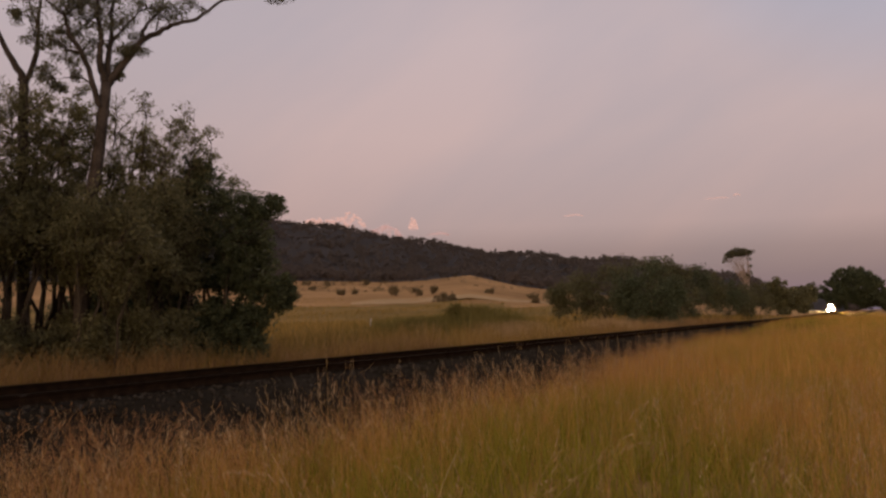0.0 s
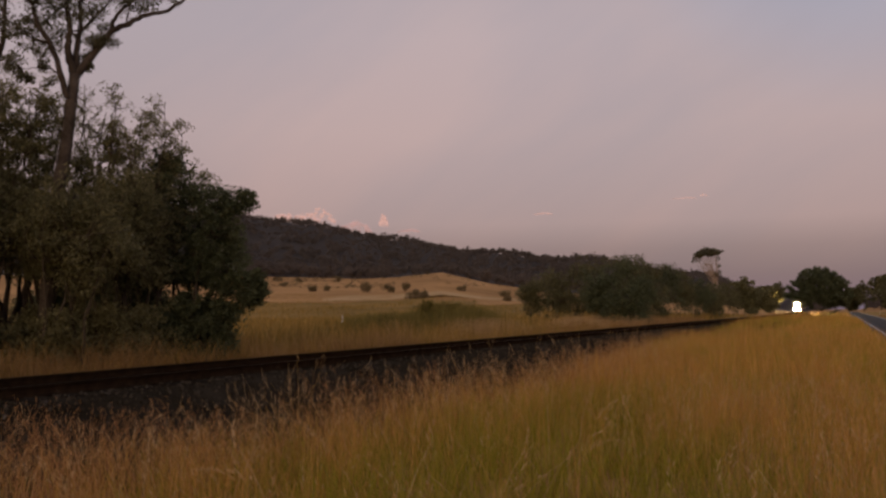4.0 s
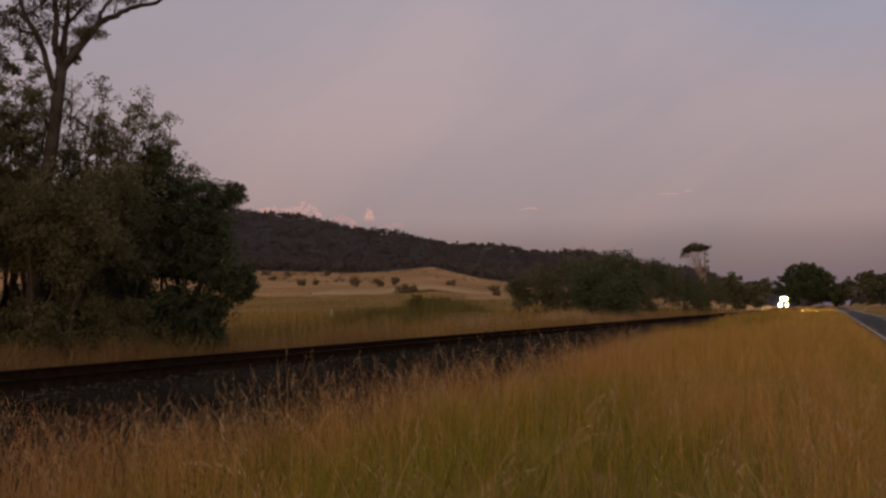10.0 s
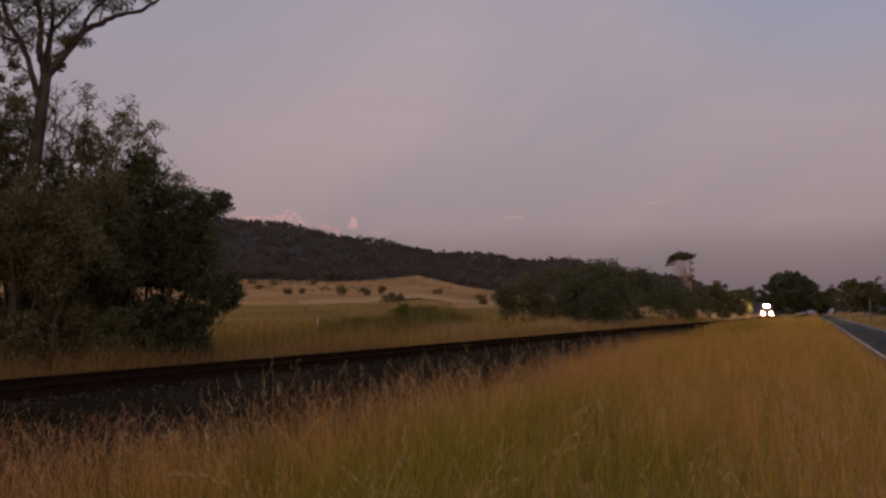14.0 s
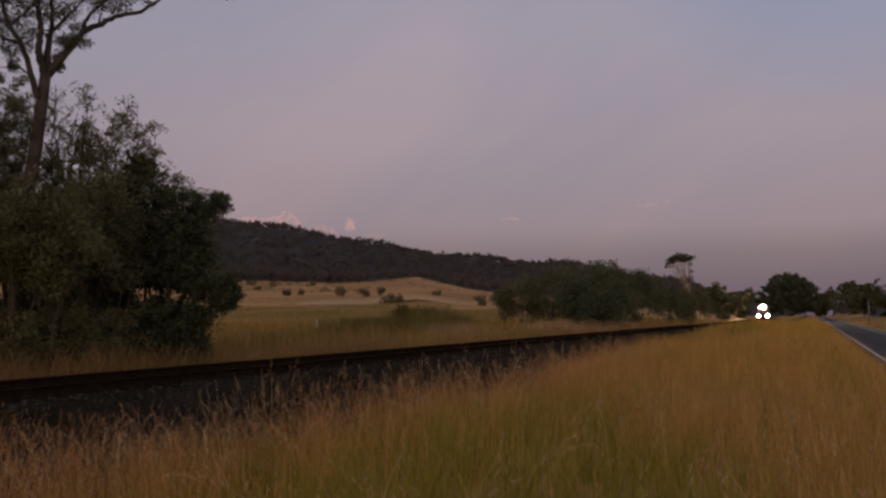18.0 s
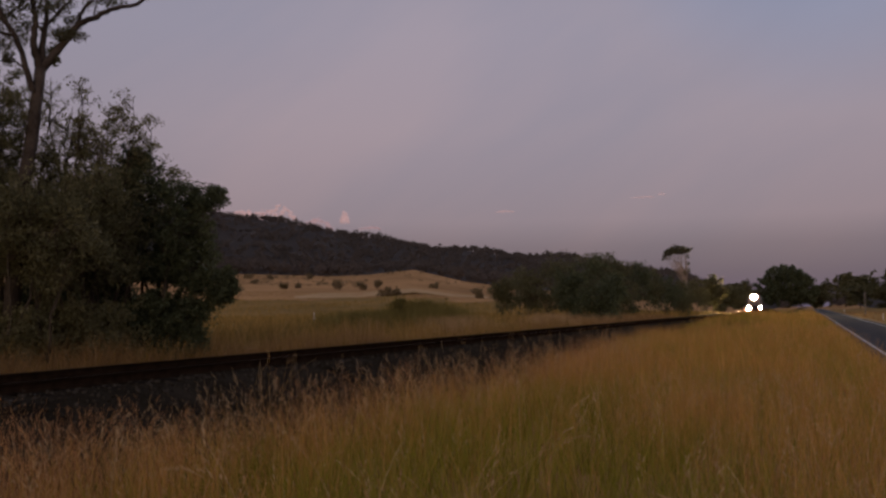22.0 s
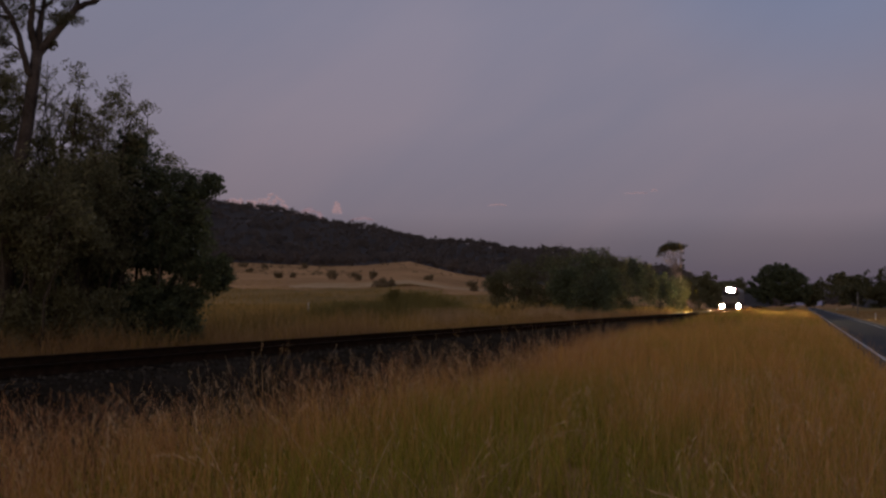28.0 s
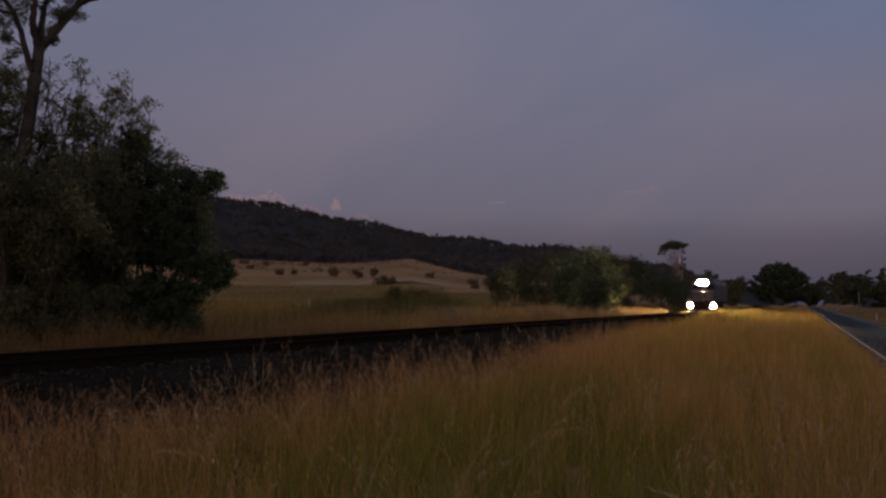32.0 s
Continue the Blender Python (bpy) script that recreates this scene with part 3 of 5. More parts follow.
def fan_tree(name, x, y, height, spread, label, seed, stems=6, boughs=9, sprays=7, each=26, leaf=0.06, spray=0.19, bare=0.4, group="", leaf_mat=None, lean=(0.0, 0.0)):
    """An airy shrubby tree: stems fan out of the ground, each with boughs that carry small sprays of leaves."""
    rng, nr = random.Random(seed), np.random.default_rng(seed)
    t = thing(name, (x, y, float(ground_z(x, y)) - 0.03), label, "tree", group)
    cs, rs = [], []
    tw = Geo()
    for i in range(stems):
        a = 6.283 * (i + rng.uniform(-0.3, 0.3)) / stems
        e = spread * rng.uniform(0.3, 0.95)
        tip = Vector((math.cos(a) * e + lean[0], math.sin(a) * e + lean[1], height * (1.0 - 0.28 * (e / spread) ** 2) * rng.uniform(0.94, 1.04)))
        p = limb_points(rng, (math.cos(a) * 0.15, math.sin(a) * 0.15, -0.05), tip, 9, 0.06)
        r0 = height * rng.uniform(0.006, 0.010)
        part("stem", Geo().tube(p, [r0 * (1 - 0.88 * k / 8) for k in range(9)], 6), M_DARKBARK, t, smooth=True)
        for b in range(boughs):
            u = bare + (1 - bare) * (b + rng.random()) / boughs
            k = min(7, int(u * 8))
            q = p[k].lerp(p[k + 1], u * 8 - k)
            c = rng.uniform(0, 6.283)
            ln = max(1.25, spread) * rng.uniform(0.35, 0.75) * (1.15 - 0.6 * u)
            end = q + Vector((math.cos(c) * ln, math.sin(c) * ln, ln * rng.uniform(0.25, 1.1)))
            w = limb_points(rng, q, end, 5, 0.1)
            r1 = height * 0.0022
            tw.tube(w, [r1, r1 * 0.85, r1 * 0.7, r1 * 0.5, r1 * 0.3], 4)
            for j in range(sprays):
                v = 0.25 + 0.75 * (j + rng.random()) / sprays
                m = min(3, int(v * 4))
                o = w[m].lerp(w[m + 1], v * 4 - m)
                d = Vector((rng.gauss(0, 1), rng.gauss(0, 1), rng.gauss(0.3, 0.8))).normalized() * spray * rng.uniform(0.4, 1.7)
                tw.tube([o, o + d], [r1 * 0.35, r1 * 0.2], 3)
                cs.append(tuple(o + d))
                rs.append(spray * rng.uniform(0.45, 1.15))
    tagged(part("branchwork", tw, M_DARKBARK, t), kind="stuff")
    v, f = leaf_cloud(nr, cs, rs, each, leaf, 0.3)
    part("crown", mesh_np("crown", v, f, leaf_mat or M_WATTLE), None, t)
    return t


def lobed_tree(name, x, y, lobes, stems, label, seed, group="", per=80, each=42, leaf=0.098, clump=0.26, leaf_mat=None):
    """A dense tree of separate leafy lobes (u, z, w, radius) across, up and away; stems run to the lobes named by number."""
    rng, nr = random.Random(seed), np.random.default_rng(seed)
    t = thing(name, (x, y, float(ground_z(x, y)) - 0.05), label, "tree", group)
    r = math.hypot(x, y)
    ax, ay = y / r, -x / r
    pts = [(Vector((ax * u + x / r * w, ay * u + y / r * w, z)), k) for u, z, w, k in lobes]
    tw = Geo()
    for i in stems:
        p = limb_points(rng, (rng.uniform(-0.3, 0.3), rng.uniform(-0.3, 0.3), -0.05), pts[i][0], 8, 0.08)
        part("stem", Geo().tube(p, [0.075 * (1 - 0.8 * k / 7) for k in range(8)], 7), M_DARKBARK, t, smooth=True)
    cs, rs = [], []
    for c, k in pts:
        for _ in range(int(per * (k / 0.8) ** 1.6) + 8):
            d = Vector((rng.gauss(0, 1), rng.gauss(0, 1), rng.gauss(0, 0.8))).normalized()
            q = c + d * k * rng.uniform(0.35, 1.0)
            if rng.random() < 0.4:
                tw.tube([c + (q - c) * 0.2, c.lerp(q, 0.6) + Vector((0, 0, 0.05)), q], [0.014, 0.01, 0.005], 4)
            cs.append((q.x, q.y, max(0.15, q.z)))
            rs.append(clump * rng.uniform(0.6, 1.3))
        # loose twigs past the lobe's edge
        for _ in range(5):
            d = Vector((rng.gauss(0, 1), rng.gauss(0, 1), rng.gauss(0.5, 0.6))).normalized()
            q = c + d * k * rng.uniform(1.0, 1.3)
            tw.tube([c + d * k * 0.6, q], [0.008, 0.003], 3)
            for m in (0.86, 1.0):
                cs.append(tuple(c + (q - c) * m))
                rs.append(clump * rng.uniform(0.3, 0.55))
    tagged(part("branchwork", tw, M_DARKBARK, t), kind="stuff")
    v, f = leaf_cloud(nr, cs, rs, each, leaf)
    part("crown", mesh_np("crown", v, f, leaf_mat or M_DARKLEAF), None, t)
    return t


def gum_tree(x, y, trunk, limbs, tufts, label, seed, r0=0.19, each=76, leaf=0.085):
    """A tall gum: a trunk through the points, limbs (points, radius), leaf tufts (centre, radius)."""
    rng, nr = random.Random(seed), np.random.default_rng(seed)
    t = thing("gum_tree", (x, y, float(ground_z(x, y)) - 0.05), label, "tree")
    n = len(trunk)
    part("trunk", Geo().tube(trunk, [r0 * (1.25 if i == 0 else 1 - 0.32 * i / (n - 1)) for i in range(n)], 12, 0.05), M_BARK, t, smooth=True)
    cs, rs = [], []
    for pts, r in limbs:
        fine = []
        for a, b in zip(pts, pts[1:]):
            a, b = Vector(a), Vector(b)
            for i in range(3):
                fine.append(a.lerp(b, i / 3) + Vector((rng.uniform(-1, 1), rng.uniform(-1, 1), rng.uniform(-1, 1))) * 0.022 * (i > 0))
        fine.append(Vector(pts[-1]))
        m = len(fine)
        part("limb", Geo().tube(fine, [0.86 * r * (1 - 0.84 * i / (m - 1)) for i in range(m)], 8), M_BARK, t, smooth=True)
    starts = [Vector(p) for pts, r in limbs for p in pts[1:]]
    for c, r in tufts:
        c = Vector(c)
        a = min(starts, key=lambda s: (s - c).length)
        tw = Geo().tube(limb_points(rng, a, c, 5, 0.1), [0.026, 0.021, 0.016, 0.012, 0.008], 5)
        for _ in range(5 + int(10 * r)):
            d = Vector((rng.gauss(0, 1), rng.gauss(0, 1), rng.gauss(0, 0.7)))
            d *= r * rng.uniform(0.5, 1.0) / max(0.3, d.length)
            tw.tube([c, c + d * 0.6, c + d + Vector((0, 0, -0.05))], [0.009, 0.006, 0.003], 4)
            cs.append(tuple(c + d))
            rs.append(0.05 + r * rng.uniform(0.3, 0.6))
        part("branch", tw, M_BARK, t)
    v, f = leaf_cloud(nr, cs, rs, each, leaf, droop=0.9)
    part("crown", mesh_np("crown", v, f, M_GUMLEAF), None, t)
    return t


def blades(rng, x, y, z, height, width, lean, segs=3, tip=0.15):
    """Grass blades as curved ribbons rooted at the points. Returns arrays of quads."""
    n = len(x)
    a, b = rng.random(n) * 6.283, rng.random(n) * 6.283
    wx, wy = np.cos(b) * width * 0.5, np.sin(b) * width * 0.5
    vs = []
    for i in range(segs + 1):
        t = i / segs
        k = lean * t * t
        px, py, pz = x + np.cos(a) * k * height, y + np.sin(a) * k * height, z + height * t * (1 - 0.25 * lean * t)
        w = 1 - (1 - tip) * t
        vs += [np.stack([px - wx * w, py - wy * w, pz], -1), np.stack([px + wx * w, py + wy * w, pz], -1)]
    v = np.stack(vs, 1)
    k = 2 * (segs + 1)
    f = np.array([(2 * i, 2 * i + 1, 2 * i + 3, 2 * i + 2) for i in range(segs)])
    tips = np.stack([x + np.cos(a) * lean * height, y + np.sin(a) * lean * height, z + height * (1 - 0.25 * lean)], -1)
    return v.reshape(-1, 3), (f[None] + (np.arange(n) * k)[:, None, None]).reshape(-1, 4), tips, a


def seed_heads(rng, tips, ang, size, per=9, slim=1.0):
    """Narrow feathery seed heads: slim spikelets close along a drooping axis below and past each tip."""
    n = len(tips)
    j = np.tile((np.arange(per) + 0.5) / per, n)
    c, an0, s = np.repeat(tips, per, 0), np.repeat(ang, per), np.repeat(size, per)
    droop = np.repeat(rng.random(n) ** 1.8 * 0.9 * slim + 0.05, per)
    an = an0 + rng.normal(0, 1.3, n * per)
    out = slim * s * rng.uniform(0.0, 0.24, n * per) * (1.15 - 0.85 * j)
    along = s * (j - 0.45)
    p = c + np.stack([np.cos(an0) * along * droop + np.cos(an) * out, np.sin(an0) * along * droop + np.sin(an) * out, along * (1 - 0.45 * droop) - s * 0.35 * droop * j * j], -1)
    up = np.stack([np.cos(an) * 0.4 * slim + np.cos(an0) * droop * 0.6, np.sin(an) * 0.4 * slim + np.sin(an0) * droop * 0.6, 0.9 - 0.9 * droop * j], -1)
    up *= (s * rng.uniform(0.12, 0.24, n * per))[:, None]
    side = rng.normal(0, 1, (n * per, 3))
    side *= (s * rng.uniform(0.006, 0.013, n * per))[:, None] / np.linalg.norm(side, axis=1, keepdims=True)
    v = np.stack([p - up * 0.5, p + side, p + up * 0.5, p - side], 1).reshape(-1, 3)
    return v, np.arange(len(v)).reshape(-1, 4)


VERGE_W = [(-10, -6.4), (4, -6.3), (6, -6.0), (10, -5.2), (16, -5.0), (24, -6.2), (40, -7.8), (60, -8.6), (85, -9.4), (800, -9.4)]


def make_verge():
    rng = np.random.default_rng(21)

    def scatter(n, y0, y1, x1=1.75, power=1.0):
        y = y0 + (y1 - y0) * rng.random(n) ** power
        west = np.interp(y, [p[0] for p in VERGE_W], [p[1] for p in VERGE_W]) + (track_x(y) + 11.3)
        u = rng.random(n)
        x = west + (x1 - west) * u + rng.normal(0, 0.12, n)
        # most blades gather in tussocks
        k = max(1, n // 45)
        own = rng.integers(0, k, n)
        tight = rng.random(n) < 0.7
        spread = 0.07 + 0.0035 * np.maximum(y, 0)
        x = np.where(tight, x[own] + rng.normal(0, 1, n) * spread, x)
        y = np.where(tight, y[own] + rng.normal(0, 1, n) * spread, y)
        # thinner on the trodden side behind the viewer and towards the road
        keep = (np.hypot(x, y) > 0.55) & (x < x1 + 0.15) & (rng.random(len(x)) < np.where((y < 0.3) | (x > 0.4 + 0.22 * y), 0.4, 1.0))
        return x[keep], y[keep]

    def patch(x, y):
        return 0.5 + 0.5 * np.sin(x * 1.3 + 0.7 * np.sin(y * 0.6)) * np.sin(y * 0.9 + 1.1 * np.sin(x * 0.8))

    def damp(x, y):
        """Where the verge stays green: one large patch and weaker ones."""
        weak = 0.5 + 0.5 * np.sin(x * 0.55 + 0.4 + np.sin(y * 0.31)) * np.sin(y * 0.42 + 0.9)
        return np.clip(0.5 * weak + np.exp(-((x + 2.1) / 1.4) ** 2 - ((y - 5.4) / 2.1) ** 2), 0, 1)

    # near: fine green blades below, dry stalks with heads above
    for name, n, y0, y1, hw, seed_n in (("near", 68000, -4.0, 13, 1.0, 1.0), ("middle", 46000, 13, 45, 2.0, 0.6), ("far", 28000, 45, 170, 4.5, 0.0), ("distant", 9000, 170, 520, 13, 0.0)):
        x, y = scatter(int(n * 0.75), y0, y1)
        p = patch(x, y)
        big = damp(x, y)
        stay = rng.random(len(x)) < 0.35 + 1.1 * big
        x, y, p, big = x[stay], y[stay], p[stay], big[stay]
        h = rng.uniform(0.3, 0.76, len(x)) * (0.66 + 0.3 * p + 0.2 * big) * np.interp(y, [120, 200], [1.0, 0.65])
        v, f, _, _ = blades(rng, x, y, ground_z(x, y) - 0.03, h, 0.006 * hw * rng.uniform(0.7, 1.4, len(x)), rng.uniform(0.1, 0.7, len(x)), 3 if hw < 3 else 2)
        tagged(new("green_grass", mesh_np("green_grass", v, f, M_GREEN)), "olive-green grass blades under the dry stalks on the verge", "grass", kind="stuff")
        x, y = scatter(int(n * 0.4), y0, y1)
        stay = rng.random(len(x)) < 1.12 - 0.95 * damp(x, y)
        x, y = x[stay], y[stay]
        p = patch(x + 2, y)
        h = rng.uniform(0.45, 0.9, len(x)) * (0.74 + 0.36 * p) * np.interp(y, [70, 71, 130, 200], [1.0, 1.1, 1.0, 0.65])
        v, f, tips, a = blades(rng, x, y, ground_z(x, y) - 0.03, h, 0.0036 * hw * rng.uniform(0.7, 1.3, len(x)), rng.uniform(0.03, 0.34, len(x)) + 0.3 * (rng.random(len(x)) < 0.12), 4 if hw == 1 else 3 if hw < 3 else 2, 0.4)
        tagged(new("dry_grass", mesh_np("dry_grass", v, f, M_DRY)), "tall dry orange-brown grass stalks on the verge", "grass", kind="stuff")
        if seed_n:
            k = int(len(tips) * seed_n * 0.55)
            size = rng.uniform(0.12, 0.24, k) * (1.3 if hw > 1 else 1)
            own = rng.random(k) < 0.5
            for pick, mat, label in ((own, M_PINK, "reddish feathery seed heads on dry verge grass"), (~own, M_SEED, "pale feathery seed heads on dry verge grass")):
                v, f = seed_heads(rng, tips[:k][pick], a[:k][pick], size[pick], 9 if hw == 1 else 6)
                tagged(new("grass_seed_heads", mesh_np("grass_seed_heads", v, f, mat)), label, "grass", kind="stuff")
    # ragged fringe of seedy grass along the drain
    n = 8600
    y = rng.uniform(-1, 26, n)
    x = np.interp(y, [p[0] for p in VERGE_W], [p[1] for p in VERGE_W]) + np.abs(rng.normal(0, 0.8, n)) + 0.25 * np.sin(y * 2.3) + np.interp(y, [2, 8], [0.5, 0.0])
    h = rng.uniform(0.34, 0.92, n) * (0.84 + 0.36 * np.sin(y * 1.9 + 2 * np.sin(y * 0.7)))
    v, f, tips, a = blades(rng, x, y, ground_z(x, y) - 0.03, h, np.full(n, 0.0038), rng.uniform(0.1, 0.7, n), 3, 0.4)
    tagged(new("fringe_grass", mesh_np("fringe_grass", v, f, M_PINK)), "ragged reddish dry grass along the drain", "grass", kind="stuff")
    v, f = seed_heads(rng, tips, a, rng.uniform(0.10, 0.24, n), 8)
    tagged(new("grass_seed_heads", mesh_np("grass_seed_heads", v, f, M_PINK)), "reddish feathery seed heads along the drain", "grass", kind="stuff")
    # arched pale stalks
    n = 120
    x, y = rng.uniform(-4.2, 1.2, n), rng.uniform(2.0, 8.5, n)
    h = rng.uniform(0.72, 1.0, n)
    v, f, tips, a = blades(rng, x, y, ground_z(x, y), h, np.full(n, 0.0042), rng.uniform(0.3, 0.75, n), 7, 0.5)
    tagged(new("arched_stalks", mesh_np("arched_stalks", v, f, M_SEED)), "pale arched dry stalks among the verge grass", "grass", kind="stuff")
    v, f = seed_heads(rng, tips, a, rng.uniform(0.16, 0.30, n), 26)
    tagged(new("grass_seed_heads", mesh_np("grass_seed_heads", v, f, M_SEED)), "pale drooping seed heads on arched stalks", "grass", kind="stuff")
    # taller single stalks along the western edge
    n = 980
    k = rng.integers(0, 105, n)
    cy = 0.8 + 25 * rng.random(105) ** 1.3
    y = cy[k] + rng.normal(0, 0.16, n)
    x = np.interp(y, [p[0] for p in VERGE_W], [p[1] for p in VERGE_W]) + rng.normal(0.55, 0.6, 105)[k] + rng.normal(0, 0.12, n) + np.interp(y, [2, 8], [0.6, 0.0])
    h = rng.uniform(0.62, 1.12, n) * rng.uniform(0.74, 1.18, 105)[k] * np.interp(y, [2, 9], [0.74, 1.0])
    v, f, tips, a = blades(rng, x, y, ground_z(x, y), h, np.full(n, 0.0034), rng.uniform(0.05, 0.7, n), 5, 0.35)
    tagged(new("tall_stalks", mesh_np("tall_stalks", v, f, M_DRY)), "tall single dry grass stalks along the drain", "grass", kind="stuff")
    v, f = seed_heads(rng, tips, a, rng.uniform(0.14, 0.28, n), 16, 0.7)
    tagged(new("grass_seed_heads", mesh_np("grass_seed_heads", v, f, M_SEED)), "pale feathery seed heads on tall dry stalks", "grass", kind="stuff")


def make_rank_grass():
    rng = np.random.default_rng(33)
    n = 8000
    y = 15 + 260 * rng.random(n) ** 1.2
    x = 8.7 + (3 + 0.1 * y) * rng.random(n) ** 1.4
    h = rng.uniform(0.2, 0.6, n)
    v, f, _, _ = blades(rng, x, y, ground_z(x, y) - 0.03, h, 0.012 * (1 + y / 40) * rng.uniform(0.7, 1.4, n), rng.uniform(0.1, 0.6, n))
    tagged(new("roadside_grass", mesh_np("roadside_grass", v, f, M_STRAW)), "short dry grass beyond the road", "grass", kind="stuff")
    # dry pinkish grass along the far side of the line
    n = 19000
    y = rng.uniform(-2, 95, n)
    x = track_x(y) - 2.9 - 4.2 * rng.random(n) ** 1.3
    h = rng.uniform(0.35, 0.95, n) * (0.65 + 0.5 * np.sin(y * 0.45 + x) ** 2)
    v, f, _, _ = blades(rng, x, y, ground_z(x, y) - 0.03, h, 0.016 * (1 + y / 60) * rng.uniform(0.7, 1.4, n), rng.uniform(0.1, 0.6, n))
    # olive-brown near the trees, pinkish further up the line
    east = np.repeat(rng.random(n) < np.interp(y, [20, 42, 62], [0.25, 0.45, 1.0]), 3)
    for pick, mat, label in ((east, M_STRAW, "dry pinkish-brown grass beside the railway line"), (~east, M_REED, "olive-brown rank grass beside the railway line")):
        g = f[pick]
        used, back = np.unique(g, return_inverse=True)
        tagged(new("dry_grass", mesh_np("dry_grass", v[used], back.reshape(g.shape), mat)), label, "grass", kind="stuff")
    n = 9000
    y = rng.uniform(4, 27, n)
    x = -14.3 - 2.0 * rng.random(n) ** 1.2
    h = rng.uniform(0.4, 1.15, n) * (0.55 + 0.5 * np.sin(y * 0.8 + 0.6 * np.sin(y * 2.1)) ** 2)
    v, f, tips, a = blades(rng, x, y, ground_z(x, y) - 0.03, h, 0.014 * rng.uniform(0.6, 1.4, n), rng.uniform(0.1, 0.7, n))
    tagged(new("dry_grass", mesh_np("dry_grass", v, f, M_STRAW)), "reddish dry grass mounded before the wattles", "grass", kind="stuff")
    # green rushes in the damp hollow
    n = 15000
    k = rng.integers(0, 60, n)
    ca = np.concatenate([rng.uniform(-33.0, -29, 24), rng.normal(-26.3, 1.1, 36)])
    cr = rng.uniform(46, 68, 60)
    ch = np.concatenate([rng.uniform(0.55, 0.85, 24), rng.uniform(0.8, 1.15, 36)])
    r = cr[k] + rng.normal(0, 1.1, n)
    az = np.radians(ca[k]) + rng.normal(0, 1.0, n) / r
    x, y = r * np.sin(az), r * np.cos(az)
    h = rng.uniform(0.8, 1.9, n) * ch[k]
    v, f, tips, a = blades(rng, x, y, ground_z(x, y) - 0.03, h, 0.04 * rng.uniform(0.6, 1.4, n), rng.uniform(0.1, 0.6, n))
    tagged(new("rushes", mesh_np("rushes", v, f, M_RUSH)), "clumped dark-green rushes in the damp hollow", "grass", kind="stuff")
    # tan tufts of taller dry grass among the rank growth and before the trees
    n = 6500
    k = rng.integers(0, 30, n)
    ca = np.concatenate([rng.normal(-17.1, 0.35, 8), rng.uniform(-16.0, -9.0, 10), rng.normal(-24.2, 0.9, 8), rng.uniform(-31, -20, 4)])
    cr = np.concatenate([rng.uniform(58, 66, 8), rng.uniform(64, 84, 10), rng.uniform(42, 50, 8), rng.uniform(44, 60, 4)])
    r = cr[k] + rng.normal(0, 0.9, n)
    az = np.radians(ca[k]) + rng.normal(0, 0.9, n) / r
    x, y = r * np.sin(az), r * np.cos(az)
    off = x < track_x(y) - 3.0
    x, y = x[off], y[off]
    n = len(x)
    h = rng.uniform(0.5, 1.25, n)
    v, f, _, _ = blades(rng, x, y, ground_z(x, y) - 0.03, h, 0.03 * rng.uniform(0.6, 1.4, n), rng.uniform(0.1, 0.5, n), 2)
    tagged(new("dry_grass", mesh_np("dry_grass", v, f, M_TAN)), "tan tufts of tall dry grass behind the line", "grass", kind="stuff")
    n = 37000
    u = rng.random(n)
    y = 10 + 190 * rng.random(n) ** 1.3
    x = track_x(y) - 6 - (10 + 0.75 * y) * u
    away = ~((x > -24) & (y > 52) & (y < 95))
    x, y, u = x[away], y[away], u[away]
    n = len(x)
    h = rng.uniform(0.4, 1.3, n) * (0.5 + 0.6 * np.sin(x * 0.13 + 1.2) ** 2) * (1 - 0.45 * u) * np.clip((230 - y) / 100, 0.35, 1)
    v, f, _, _ = blades(rng, x, y, ground_z(x, y) - 0.03, h, 0.03 * (1 + y / 50) * rng.uniform(0.7, 1.4, n), rng.uniform(0.1, 0.6, n), 2)
    tagged(new("rank_grass", mesh_np("rank_grass", v, f, M_REED)), "rank olive and brown grass in the damp hollow behind the line", "grass", kind="stuff")


def polar(az, r):
    return r * math.sin(radians(az)), r * math.cos(radians(az))


